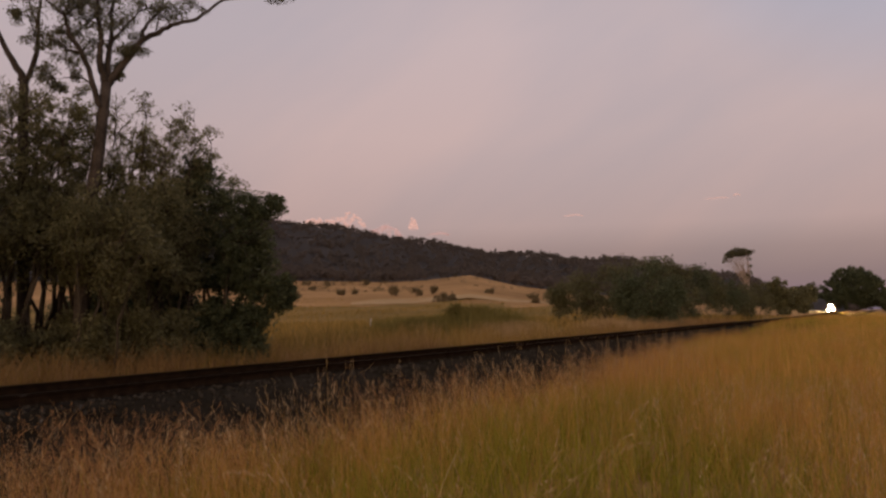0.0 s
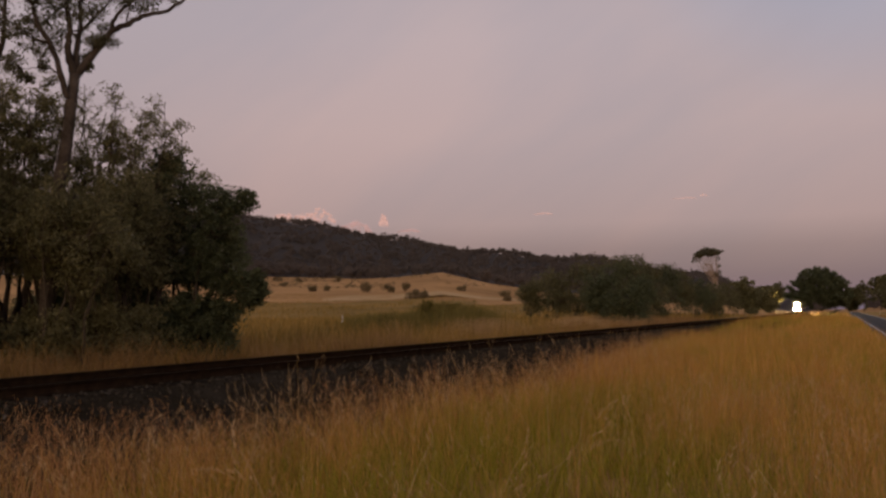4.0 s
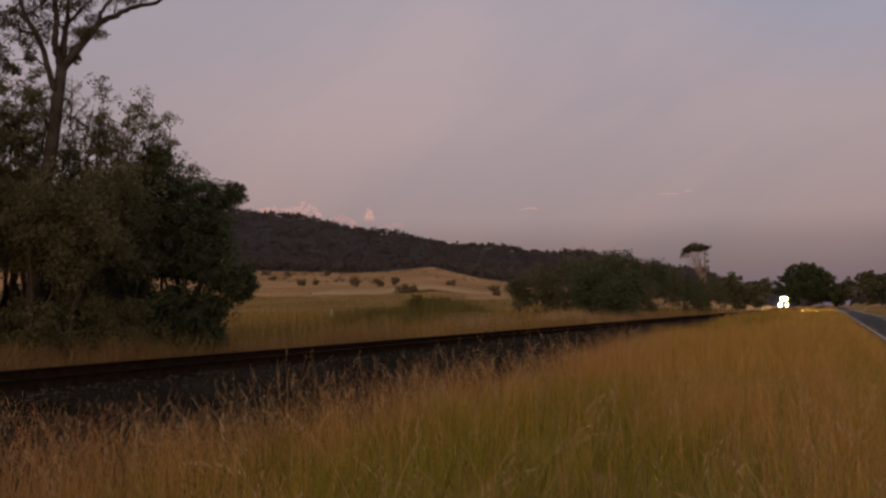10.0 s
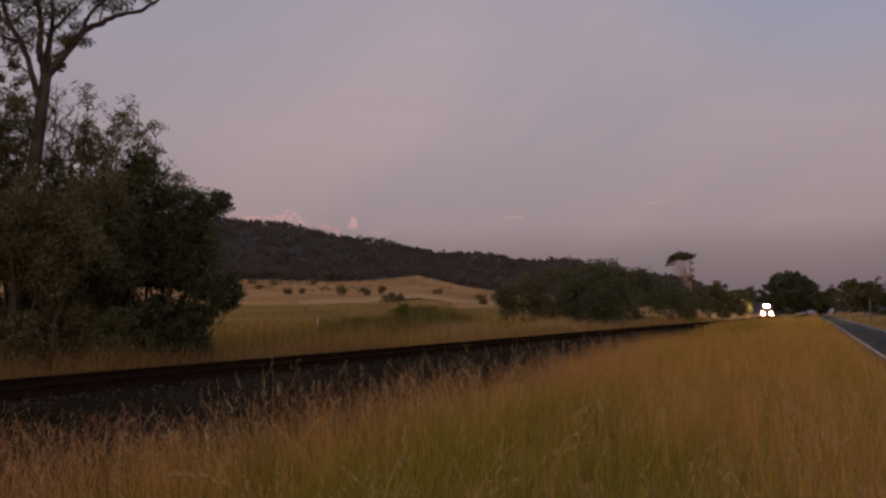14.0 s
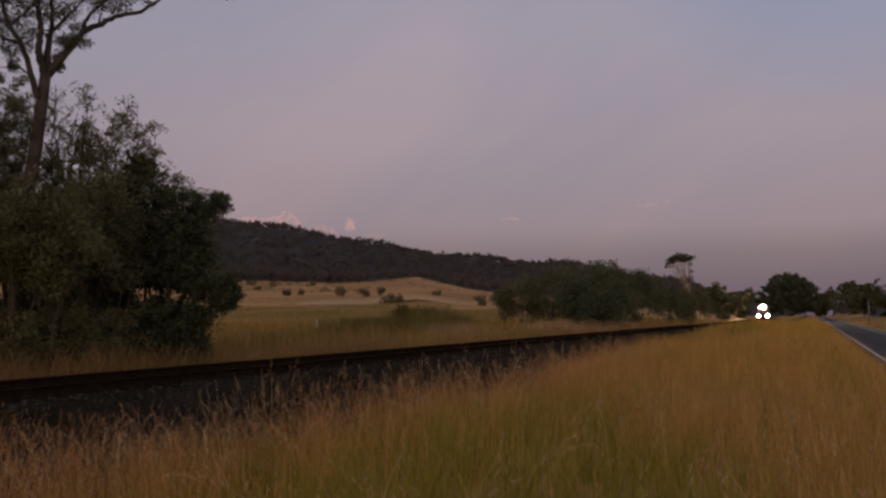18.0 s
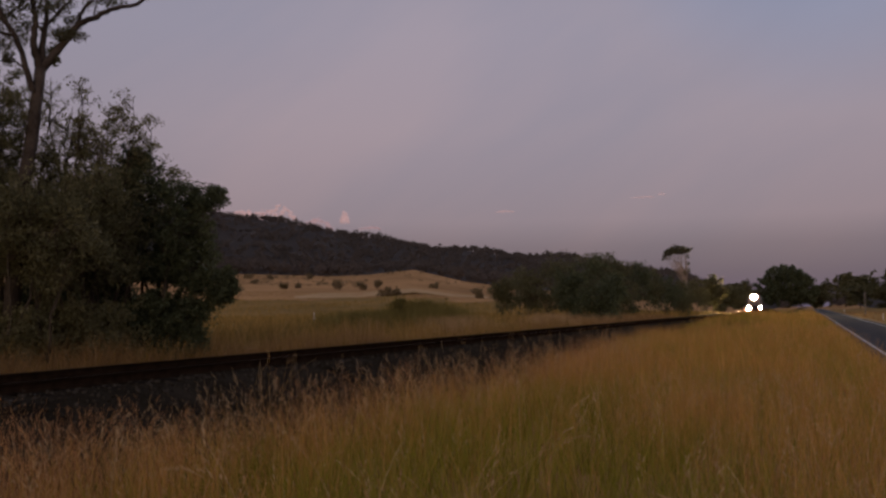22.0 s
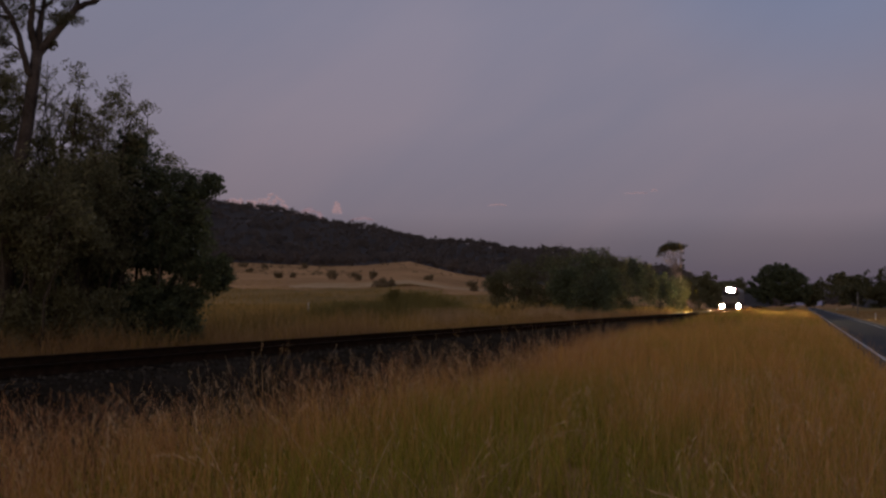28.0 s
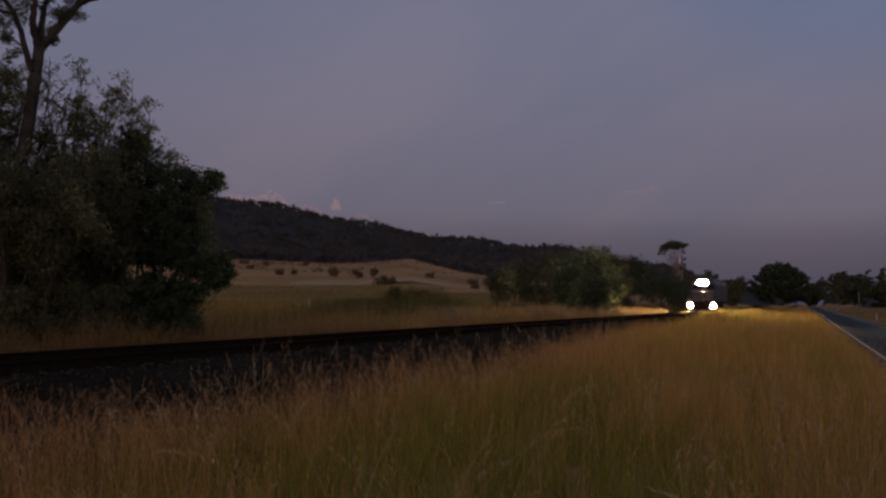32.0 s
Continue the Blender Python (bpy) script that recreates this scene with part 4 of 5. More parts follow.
def make_gums():
    # axes of a tree by the line: u to the north-east along the view, w away
    def at(u, z, w=0.0):
        return (0.61 * u - 0.79 * w, 0.79 * u + 0.61 * w, z)

    def run(*pts):
        return [at(*p) for p in pts]

    x, y = polar(-52.6, 21.4)
    trunk = run((-0.35, 0), (-0.32, 1.5), (-0.27, 3.2), (-0.14, 4.5), (0.0, 5.7), (0.07, 6.66), (0.14, 7.45))
    limbs = [
        (run((0.16, 7.4), (0.23, 7.5), (0.42, 7.83), (0.71, 8.27), (0.95, 8.68), (1.28, 8.88), (1.47, 9.05), (1.79, 9.22), (2.3, 9.42), (2.6, 9.68), (3.0, 10.06), (3.7, 10.3), (4.4, 10.5)), 0.125),
        (run((0.95, 8.62), (0.97, 8.95, 0.1), (1.14, 9.27, 0.2), (1.37, 9.61, 0.3), (1.7, 10.4, 0.4), (1.9, 11.2, 0.4)), 0.07),
        (run((1.28, 8.88), (1.32, 9.1, 0.1), (1.36, 9.45, 0.1), (1.6, 9.9, 0.2)), 0.035),
        (run((0.14, 7.4), (0.0, 7.78), (-0.04, 8.13), (0.0, 8.51), (-0.11, 9.19), (-0.11, 9.6), (-0.2, 11.0), (0.0, 12.6)), 0.12),
        (run((0.2, 7.42, 0.05), (0.16, 7.91, 0.15), (0.18, 8.3, 0.2), (0.24, 8.65, 0.25), (0.2, 9.4, 0.3), (0.5, 11.0, 0.4), (0.6, 13.0, 0.4)), 0.11),
        (run((0.24, 8.62, 0.25), (0.52, 8.99, 0.2), (0.86, 9.44, 0.1), (1.1, 10.2)), 0.05),
        (run((-0.02, 6.8, -0.1), (-0.09, 7.05, -0.15), (-0.23, 7.52, -0.25), (-0.43, 8.08, -0.3), (-0.73, 8.47, -0.35), (-0.83, 8.93, -0.4), (-1.13, 9.17, -0.4), (-1.35, 9.4, -0.4), (-1.9, 10.4, -0.3), (-2.2, 11.4, -0.2)), 0.095),
        (run((-0.22, 7.35, -0.2), (-0.45, 7.5, -0.1), (-0.7, 7.5), (-1.05, 7.45)), 0.03),
        (run((-0.45, 8.1, -0.3), (-0.8, 8.2, 0.0), (-1.15, 8.45, 0.2), (-1.5, 8.6, 0.3)), 0.035),
    ]
    rng = random.Random(4)
    tufts = [(at(u, z, w), r) for u, z, w, r in (
        (-0.52, 8.79, 0.2, 0.48), (-0.01, 8.86, -0.3, 0.45), (0.02, 8.7, 0.5, 0.4), (-1.15, 8.5, 0.1, 0.42), (-1.57, 8.49, 0.3, 0.26), (-1.11, 7.42, 0, 0.32), (-0.95, 7.3, 0.1, 0.22), (-1.33, 7.72, 0.2, 0.22), (0.61, 8.51, 0.2, 0.3),
        (0.84, 8.39, 0, 0.24), (0.42, 9.22, 0.3, 0.42), (1.47, 9.47, 0.2, 0.4), (1.09, 9.6, 0.1, 0.42), (-0.84, 7.97, 0.1, 0.34), (-0.47, 8.19, 0.2, 0.34), (1.78, 9.71, 0.1, 0.4), (-0.24, 9.24, 0.2, 0.5), (-0.75, 9.09, 0, 0.48),
        (-0.91, 8.27, -0.2, 0.3), (0.35, 8.05, 0.4, 0.22), (0.5, 7.75, 0.1, 0.14), (-0.65, 7.65, 0.1, 0.24), (0.25, 9.5, 0.3, 0.55), (0.8, 8.75, 0.2, 0.24), (0.55, 8.25, -0.1, 0.2), (-1.7, 9.0, 0.2, 0.34),
        (-1.3, 9.6, 0, 0.6), (-0.5, 9.9, 0.1, 0.7), (0.7, 9.95, 0.2, 0.6), (2.2, 9.95, 0.2, 0.35), (-2.1, 10.4, 0.2, 0.7), (-1.0, 10.7, 0.4, 0.8), (0.2, 10.8, 0.2, 0.9), (2.0, 11.1, 0.3, 0.7), (4.45, 10.4, 0, 0.34), (3.8, 10.75, 0, 0.4), (-0.4, 12.3, 0, 1.1), (1.0, 12.0, 0, 1.0), (0.3, 13.5, 0, 1.0))]
    for _ in range(10):
        q = rng.choice(rng.choice(limbs[3:5] + limbs[6:7])[0][3:7])
        tufts.append(((q[0] + rng.gauss(0, 0.3), q[1] + rng.gauss(0, 0.3), q[2] + rng.uniform(0.0, 0.5)), rng.uniform(0.2, 0.36)))
    gum_tree(x, y, trunk, limbs, tufts, "tall pale-barked gum tree with a forked trunk beside the line", 11, 0.185, 50, 0.074)
    x, y = polar(-57.2, 22.3)
    trunk = run((0.2, 0), (0.15, 2), (0.1, 4), (0.04, 5.8), (0.01, 7.1), (0.01, 7.55))
    limbs = [
        (run((0.0, 7.5), (-0.06, 7.71), (-0.36, 8.18), (-0.7, 8.9), (-1.1, 10.2), (-1.5, 11.8)), 0.125),
        (run((0.02, 7.5), (0.12, 7.67), (0.27, 8.24), (0.31, 8.84), (0.3, 9.32), (0.4, 10.8), (0.6, 12.4)), 0.10),
        (run((0.3, 8.9), (0.1, 9.5, 0.2), (-0.1, 10.2, 0.3)), 0.04),
    ]
    tufts = [(at(u, z, w), r) for u, z, w, r in ((-1.5, 10.4, 0, 0.8), (0.4, 11.0, 0.3, 0.8), (-0.4, 11.6, 0, 0.9), (0.7, 12.6, 0, 0.9), (-1.7, 11.8, 0, 0.9), (-0.1, 10.0, 0.3, 0.5), (-0.3, 9.3, 0.2, 0.16))]
    gum_tree(x, y, trunk, limbs, tufts, "pale gum tree with two upright limbs among the bushes", 12, 0.16)


def make_thicket():
    lab = "airy grey-green wattle tree with many thin stems beside the line"
    for i, (az, r, h, s, n, b) in enumerate((
            (-64.0, 20.5, 6.9, 2.0, 6, 9), (-60.6, 21.0, 7.2, 1.8, 6, 10), (-57.8, 21.6, 7.5, 1.6, 7, 10), (-55.4, 23.0, 7.9, 1.5, 7, 10), (-53.6, 22.8, 7.6, 1.3, 6, 9),
            (-50.9, 24.0, 8.3, 0.9, 5, 8), (-49.6, 22.6, 7.0, 1.3, 7, 9), (-47.7, 22.8, 7.35, 1.25, 6, 8), (-46.1, 23.2, 6.7, 1.1, 5, 8))):
        x, y = polar(az, r)
        fan_tree("wattle_tree", x, y, h, s, lab, 40 + i, n, b, 7, 14 if i == 5 else 38 if i < 5 else 32, 0.078, 0.22, 0.38, "wattles beside the line")
    # the closed lower canopy, over bare stems
    for i, (az, r, h, s, low, n) in enumerate(((-63.5, 21.0, 5.0, 1.9, 1.4, 100), (-60.0, 21.4, 5.2, 1.7, 1.5, 100), (-56.6, 21.6, 5.2, 1.4, 2.7, 95), (-53.6, 20.7, 4.8, 1.3, 2.3, 110), (-51.2, 20.7, 4.8, 1.4, 1.9, 115), (-48.6, 22.0, 5.2, 1.4, 1.9, 105))):
        x, y = polar(az, r)
        bush_tree("wattle_tree", x, y, h, s, "dense dark-green wattle bush with many stems beside the line", "tree", 52 + i, low / h, n, 98, 0.086, 4, "wattles beside the line", clump=0.4, top_open=1.4, zlo=0.45, zhi=0.82)
    x, y = polar(-43.5, 23.0)
    lobed_tree("bushy_tree", x, y, ((-1.13, 5.0, 0.1, 0.85), (-0.25, 4.6, 0, 0.75), (0.6, 4.5, 0.1, 0.42), (1.05, 4.65, 0.1, 0.26), (-1.3, 3.7, 0, 0.95), (0.0, 3.6, -0.1, 0.9), (0.62, 3.35, 0.2, 0.55), (0.6, 2.8, 0, 0.6), (1.1, 2.25, -0.1, 0.5), (1.38, 2.1, 0.1, 0.26),
                                    (-2.0, 4.0, 0.2, 0.9), (-2.5, 3.3, 0.2, 0.75), (-1.2, 5.55, 0.2, 0.4), (-0.4, 2.85, 0.6, 0.55), (-1.35, 2.85, 0.3, 0.55), (-1.2, 1.05, -0.2, 0.78), (-0.25, 1.15, -0.2, 0.72), (0.35, 0.95, 0, 0.5), (-0.8, 0.5, -0.4, 0.6), (0.75, 1.55, 0.1, 0.4), (-2.1, 2.6, 0.3, 0.5),
                                    (-0.75, 2.68, -0.1, 0.45), (0.0, 2.68, -0.1, 0.45), (0.5, 2.25, 0, 0.42), (-1.05, 1.42, -0.1, 0.5), (-0.3, 1.42, -0.1, 0.48), (0.3, 1.4, 0, 0.42), (-1.75, 1.4, 0.2, 0.6), (-2.4, 1.5, 0.3, 0.6), (0.5, 0.55, 0, 0.42), (-1.7, 0.7, 0, 0.55), (1.2, 1.85, 0.1, 0.3), (0.15, 0.4, -0.2, 0.45),
                                    (-1.0, 2.5, 0.2, 0.36), (-0.45, 2.46, 0.2, 0.36), (0.05, 2.42, 0.1, 0.34), (-0.7, 1.66, 0, 0.36), (0.05, 1.62, 0, 0.34), (-1.6, 2.3, 0.2, 0.42)),
               (0, 1, 4, 5, 7, 10, 11), "dark bluish-green bushy tree with drooping lobes beside the line", 71)
    for i, (az, r, h, s, n) in enumerate(((-52.6, 20.6, 1.6, 0.9, 60), (-49.6, 21.2, 1.7, 1.0, 65), (-58.8, 20.2, 1.5, 1.0, 55), (-61.0, 19.8, 1.7, 1.2, 60), (-54.2, 21.6, 1.5, 0.8, 55), (-51.0, 21.8, 1.8, 0.9, 60), (-47.8, 22.0, 1.7, 0.9, 60), (-56.8, 21.2, 1.2, 0.9, 50),
                                           (-63.5, 25, 2.6, 1.8, 90), (-60.6, 25.5, 2.4, 1.5, 90), (-57.9, 26, 1.6, 1.1, 70), (-53.4, 26, 2.5, 1.1, 90), (-51.6, 25.5, 3.2, 1.3, 120), (-49.6, 25, 2.9, 1.3, 120), (-47.6, 25.5, 2.6, 1.4, 110), (-45.4, 25.5, 1.9, 1.2, 90))):
        x, y = polar(az, r)
        bush_tree("shrub", x, y, h, s, "low dark leafy shrub at the foot of the wattles", "shrub", 60 + i, 0.05, n, 70 if i < 8 else 42, 0.09 if i < 8 else 0.13, 4, "shrubs beside the line", leaf_mat=M_DARKLEAF if az > -53 and i > 7 else M_WATTLE, clump=0.32, zlo=0.3, zhi=0.65)


def make_mid_trees():
    lab = "dense rounded dark-green tree near the railway bend"
    for i, (az, r, h, s) in enumerate(((-20.2, 92, 5.0, 2.2), (-18.8, 96, 6.2, 2.8), (-17.2, 97, 7.7, 3.3), (-15.6, 100, 8.0, 3.2), (-14.2, 70, 5.9, 2.7), (-15.6, 74, 5.0, 1.9), (-13.6, 98, 8.6, 2.8), (-12.2, 100, 7.6, 2.6), (-12.9, 74, 4.4, 1.6),
                                       (-11.2, 108, 7.4, 2.8), (-10.2, 116, 6.8, 2.8), (-9.2, 125, 6.3, 3.0), (-8.2, 132, 5.6, 2.8), (-7.2, 150, 6.4, 3.0))):
        x, y = polar(az, r)
        bush_tree("tree", x, y, h, s, lab, "tree", 80 + i, 0.02, 92, 54, 0.25, 3, "trees near the bend", leaf_mat=M_DARKLEAF if i in (4, 5, 8, 9, 11) else M_MIDLEAF, clump=0.72, top_open=1.6 if i in (6, 7) else 0.7, zlo=0.18, zhi=0.68)
    for i, (az, r, h, s) in enumerate(((-6.2, 190, 8.4, 3.6), (-5.3, 230, 7.6, 4.5), (-4.75, 300, 8.5, 4.5), (-4.6, 420, 12, 7), (0.4, 770, 16, 14), (2.0, 610, 24, 9.5), (3.0, 470, 19, 10), (4.4, 430, 19, 9), (5.3, 440, 18, 9), (6.2, 400, 18, 9), (8.2, 380, 17, 9))):
        x, y = polar(az, r)
        bush_tree("tree", x, y, h, s, "distant dark-green tree beside the road and line", "tree", 110 + i, 0.02, 60, 40, r * 0.004, 2, "distant trees", leaf_mat=M_MIDLEAF, clump=s * 0.24, top_open=0.4, zlo=0.15, zhi=0.68)
    # the big spreading tree by the far bend: one wide dome
    x, y = polar(-1.4, 700)
    rng, nr = random.Random(17), np.random.default_rng(17)
    t = thing("tree", (x, y, float(ground_z(x, y)) - 0.2), "large dark spreading tree with a domed crown at the far bend", "tree", "distant trees")
    g = Geo()
    cs, rs = [], []
    for _ in range(6):
        g.tube(limb_points(rng, (rng.uniform(-0.4, 0.4), rng.uniform(-0.4, 0.4), 0), (rng.uniform(-12, 12), rng.uniform(-8, 8), rng.uniform(14, 25)), 6, 0.1), [0.9, 0.6, 0.5, 0.4, 0.28, 0.15], 7)
    part("trunk", g, M_DARKBARK, t, smooth=True)
    for _ in range(560):
        d = Vector((rng.gauss(0, 1), rng.gauss(0, 1), rng.gauss(0, 1))).normalized()
        k = rng.uniform(0.45, 1.0) * (1 + 0.05 * math.sin(5 * d.x + 3 * d.z))
        cs.append((d.x * 25.5 * k, d.y * 16 * k, max(1.6, 15.0 + d.z * (20.0 if d.z > 0 else 14.0) * k)))
        rs.append(rng.uniform(1.6, 3.0))
    v, f = leaf_cloud(nr, cs, rs, 46, 2.2)
    part("crown", mesh_np("crown", v, f, M_DARKLEAF), None, t)
    for i, (az, r, h, s) in enumerate(((1.0, 750, 25, 12), (-4.1, 560, 15, 8))):
        x, y = polar(az, r)
        bush_tree("tree", x, y, h, s, "dark tree beside the large one at the far bend", "tree", 130 + i, 0.02, 110, 40, 1.6, 3, "distant trees", leaf_mat=M_MIDLEAF, clump=2.2, top_open=0.0, zlo=0.15, zhi=0.68)
    # the tall thin gum with a tuft for a crown
    x, y = polar(-8.15, 150)
    rng, nr = random.Random(9), np.random.default_rng(9)
    t = thing("lone_gum_tree", (x, y, float(ground_z(x, y)) - 0.1), "tall gum with pale fanning limbs and a flat tufted crown", "tree")
    part("trunk", Geo().tube([(1.2, 0, 0), (1.15, 0, 2.6), (1.05, 0, 5.4), (0.95, 0, 6.8)], [0.26, 0.22, 0.18, 0.12], 8), M_PALEBARK, t, smooth=True)
    cs, rs = [], []
    for i in range(22):
        u = -2.4 + 3.6 * (i + rng.random()) / 22
        q = Vector((u, rng.uniform(-1.3, 1.3), 12.4 - 0.16 * (u + 0.4) ** 2 + rng.uniform(-1.0, 0.0)))
        p = limb_points(rng, (rng.uniform(0.9, 1.1), 0, rng.uniform(4.6, 6.7)), q, 7, 0.05)
        part("limb", Geo().tube(p, [0.085, 0.075, 0.065, 0.055, 0.045, 0.032, 0.02], 5), M_PALEBARK, t)
        for k in range(6):
            cs.append(tuple(q + Vector((rng.gauss(0, 0.4), rng.gauss(0, 0.5), rng.gauss(0.0, 0.22)))))
            rs.append(rng.uniform(0.25, 0.55))
    for u, z, k in ((-3.1, 10.2, 0.28), (-2.8, 10.7, 0.35), (-2.4, 10.6, 0.3), (0.3, 7.9, 0.45), (0.6, 7.5, 0.5), (1.0, 7.7, 0.35), (1.4, 10.6, 0.45), (1.4, 9.2, 0.3), (1.5, 8.2, 0.35)):
        q = Vector((u, rng.uniform(-0.4, 0.4), z))
        part("limb", Geo().tube(limb_points(rng, (1.0, 0, min(z - 1.5, 6.3)), q, 5, 0.06), [0.05, 0.045, 0.04, 0.03, 0.015], 5), M_PALEBARK, t)
        cs += [tuple(q + Vector((rng.gauss(0, 0.2), 0, rng.gauss(0, 0.15)))) for _ in range(2)]
        rs += [k, k]
    v, f = leaf_cloud(nr, cs, rs, 44, 0.24, 0.5, 0.8)
    part("crown", mesh_np("crown", v, f, M_GUMLEAF), None, t)


def make_paddock():
    # pale mown strip across the rising paddock
    g = Geo()
    n = 120
    for k in range(n):
        q = []
        for a, e in ((k, 0), (k + 1, 0), (k + 1, 1), (k, 1)):
            s = a / n
            az = -35.5 + 15.5 * s
            r = (205 + 25 * s) if e == 0 else (232 + 12 * s - 15 * max(0, 0.12 - s) / 0.12)
            x, y = polar(az, r)
            q.append((x, y, float(ground_z(x, y)) + 0.14))
        g.add(q, [(0, 1, 2, 3)])
    structure("mown_strip", g.mesh("mown_strip", M_STRIP), "pale bare strip across the dry paddock", "field")
    for i, (az, r, h, s) in enumerate(((-36.3, 262, 1.9, 1.6), (-35.2, 270, 1.4, 1.2), (-32.4, 258, 2.7, 2.3), (-30.9, 255, 2.4, 2.5), (-29.5, 256, 2.6, 2.0), (-28.8, 212, 1.9, 2.6), (-28.2, 214, 1.4, 1.6), (-25.4, 262, 1.5, 2.6), (-22.4, 258, 1.6, 2.5), (-38.2, 300, 1.1, 1.8), (-22.2, 226, 1.2, 1.3), (-34.5, 365, 2.6, 2.2), (-37.2, 352, 1.1, 2.6), (-38.7, 360, 1.3, 3.0))):
        x, y = polar(az, r)
        bush_tree("paddock_tree", x, y, h, s, "small dark bushy tree standing in the dry paddock", "tree", 150 + i, 0.04, 36, 36, 0.42, 2, "trees in the paddock", leaf_mat=M_FIELDLEAF, clump=0.6, top_open=0.3, zlo=0.2, zhi=0.65)
    for i, (az, r, h, s) in enumerate(((-28.0, 52, 2.1, 0.7), (-26.7, 56, 2.0, 1.3), (-25.7, 58, 1.9, 1.5), (-27.4, 61, 1.7, 1.3), (-24.8, 54, 1.5, 1.1), (-30.6, 50, 1.1, 1.2), (-29.2, 57, 1.2, 1.1))):
        x, y = polar(az, r)
        bush_tree("shrub", x, y, h, s, "green leafy shrub among rushes in the hollow", "shrub", 180 + i, 0.04, 48, 46, 0.15, 3, "shrubs in the hollow", leaf_mat=M_RUSH, clump=0.34, top_open=0.6, zlo=0.2, zhi=0.68)
    # low scrub at the foot of the wood
    nr = np.random.default_rng(77)
    cs = []
    for _ in range(150):
        x, y = polar(nr.uniform(-41, -31.5) if nr.random() < 0.75 else nr.uniform(-31.5, -20), nr.uniform(285, 410))
        cs.append((x, y, float(ground_z(x, y)) + nr.uniform(0.2, 0.7)))
    v, f = leaf_cloud(nr, cs, nr.uniform(0.7, 1.7, len(cs)), 26, 0.5, 0.0, 0.6)
    tagged(new("scrub", mesh_np("scrub", v, f, M_FIELDLEAF)), "low brown scrub scattered over the upper paddock", "shrub", kind="stuff")
    x, y = polar(-34.1, 72)
    t = thing("marker_post", (x, y, float(ground_z(x, y))), "thin white marker post standing in rank grass", "post")
    part("post", Geo().box(-0.03, -0.02, -0.2, 0.03, 0.02, 0.95, 0.005), M_POST, t)
    part("cap", Geo().box(-0.034, -0.024, 0.95, 0.034, 0.024, 0.97, 0.005), M_POST, t)


def make_forest():
    rng = np.random.default_rng(50)
    cs, rs, each = [], [], 15
    n = 0
    while n < 3300:
        az = rng.uniform(-66, 8)
        if (az < -43 and rng.random() < 0.8) or (az > -7 and rng.random() < 0.6):
            continue
        r = rng.uniform(425, 1040) if rng.random() < 0.8 else rng.uniform(930, 1030)
        if rng.random() < 0.06:
            r = rng.uniform(392, 430)
        if az > -3 and r < 600:
            continue
        if -30.5 < az < -24 and r < 470:
            continue
        x, y = polar(az, r)
        if abs(x - float(track_x(y))) < 14 or abs(x - 5) < 14:
            continue
        h = rng.uniform(4, 8.5) * (rng.uniform(1.0, 1.4) if r > 930 and rng.random() < 0.3 else 1.0)
        z = float(ground_z(x, y))
        for _ in range(3):
            cs.append((x + rng.normal(0, 1.6), y + rng.normal(0, 1.6), z + h * rng.uniform(0.35, 0.85)))
            rs.append(rng.uniform(1.3, 2.4))
        n += 1
    v, f = leaf_cloud(rng, cs, rs, each, 2.2)
    tagged(new("hill_forest", mesh_np("hill_forest", v, f, M_FOREST)), "dark gum forest covering the long hill", "forest", kind="stuff")


# ---------------------------------------------------------------- roadside things
M_REFLECT = material("red_reflector", [(0.45, 0.03, 0.02), (0.55, 0.05, 0.03)], 0.2, scale=3)
M_POLE = material("grey_timber_pole", [(0.16, 0.14, 0.12), (0.26, 0.23, 0.2)], 0.85, scale=2)


def make_roadside():
    def guide_post(x, y):
        z = float(ground_z(x, y))
        t = thing("guide_post", (x, y, z), "white plastic roadside guide post with a reflector", "guide post", "guide posts")
        part("post", Geo().prism([(-0.05, -0.2), (0.05, -0.2), (0.05, 0.94), (0.02, 1.0), (-0.02, 1.0), (-0.05, 0.94)], -0.012, 0.012), M_POST, t)
        part("reflector", Geo().disc((0, -0.018, 0.82), 0.035, 0.006, 12), M_REFLECT, t, "round red reflector")
        return t
    guide_post(9.75, 135)
    guide_post(9.75, 285)
    x, y = polar(3.15, 200)
    t = thing("pole", (x, y, float(ground_z(x, y))), "thin grey timber pole beyond the road", "pole")
    part("shaft", Geo().tube([(0, 0, -0.3), (0, 0, 2.5), (0.02, 0, 5.0)], [0.13, 0.12, 0.10], 10), M_POLE, t, smooth=True)
    part("cap", Geo().tube([(0.02, 0, 5.0), (0.02, 0, 5.06)], [0.12, 0.11], 10), M_RUST, t)


# ---------------------------------------------------------------- train
M_LOCO = material("locomotive_paint", [(0.03, 0.03, 0.032), (0.045, 0.044, 0.045), (0.065, 0.062, 0.06)], 0.5, scale=1.2, fine=18, spec=0.5)
M_LOCOROOF = material("locomotive_grey", [(0.09, 0.09, 0.092), (0.15, 0.15, 0.15)], 0.6, scale=1.5, fine=15)
M_BLACK = material("underframe_black", [(0.018, 0.017, 0.016), (0.04, 0.037, 0.034)], 0.8, scale=3)
M_GLASS = material("cab_glass", [(0.01, 0.012, 0.014), (0.02, 0.022, 0.025)], 0.05, scale=1, spec=0.8)
M_HEAD = glowing("headlight_glow", (1.0, 0.70, 0.28), 22000)
M_DITCH = glowing("ditch_light_glow", (1.0, 0.71, 0.30), 12000)


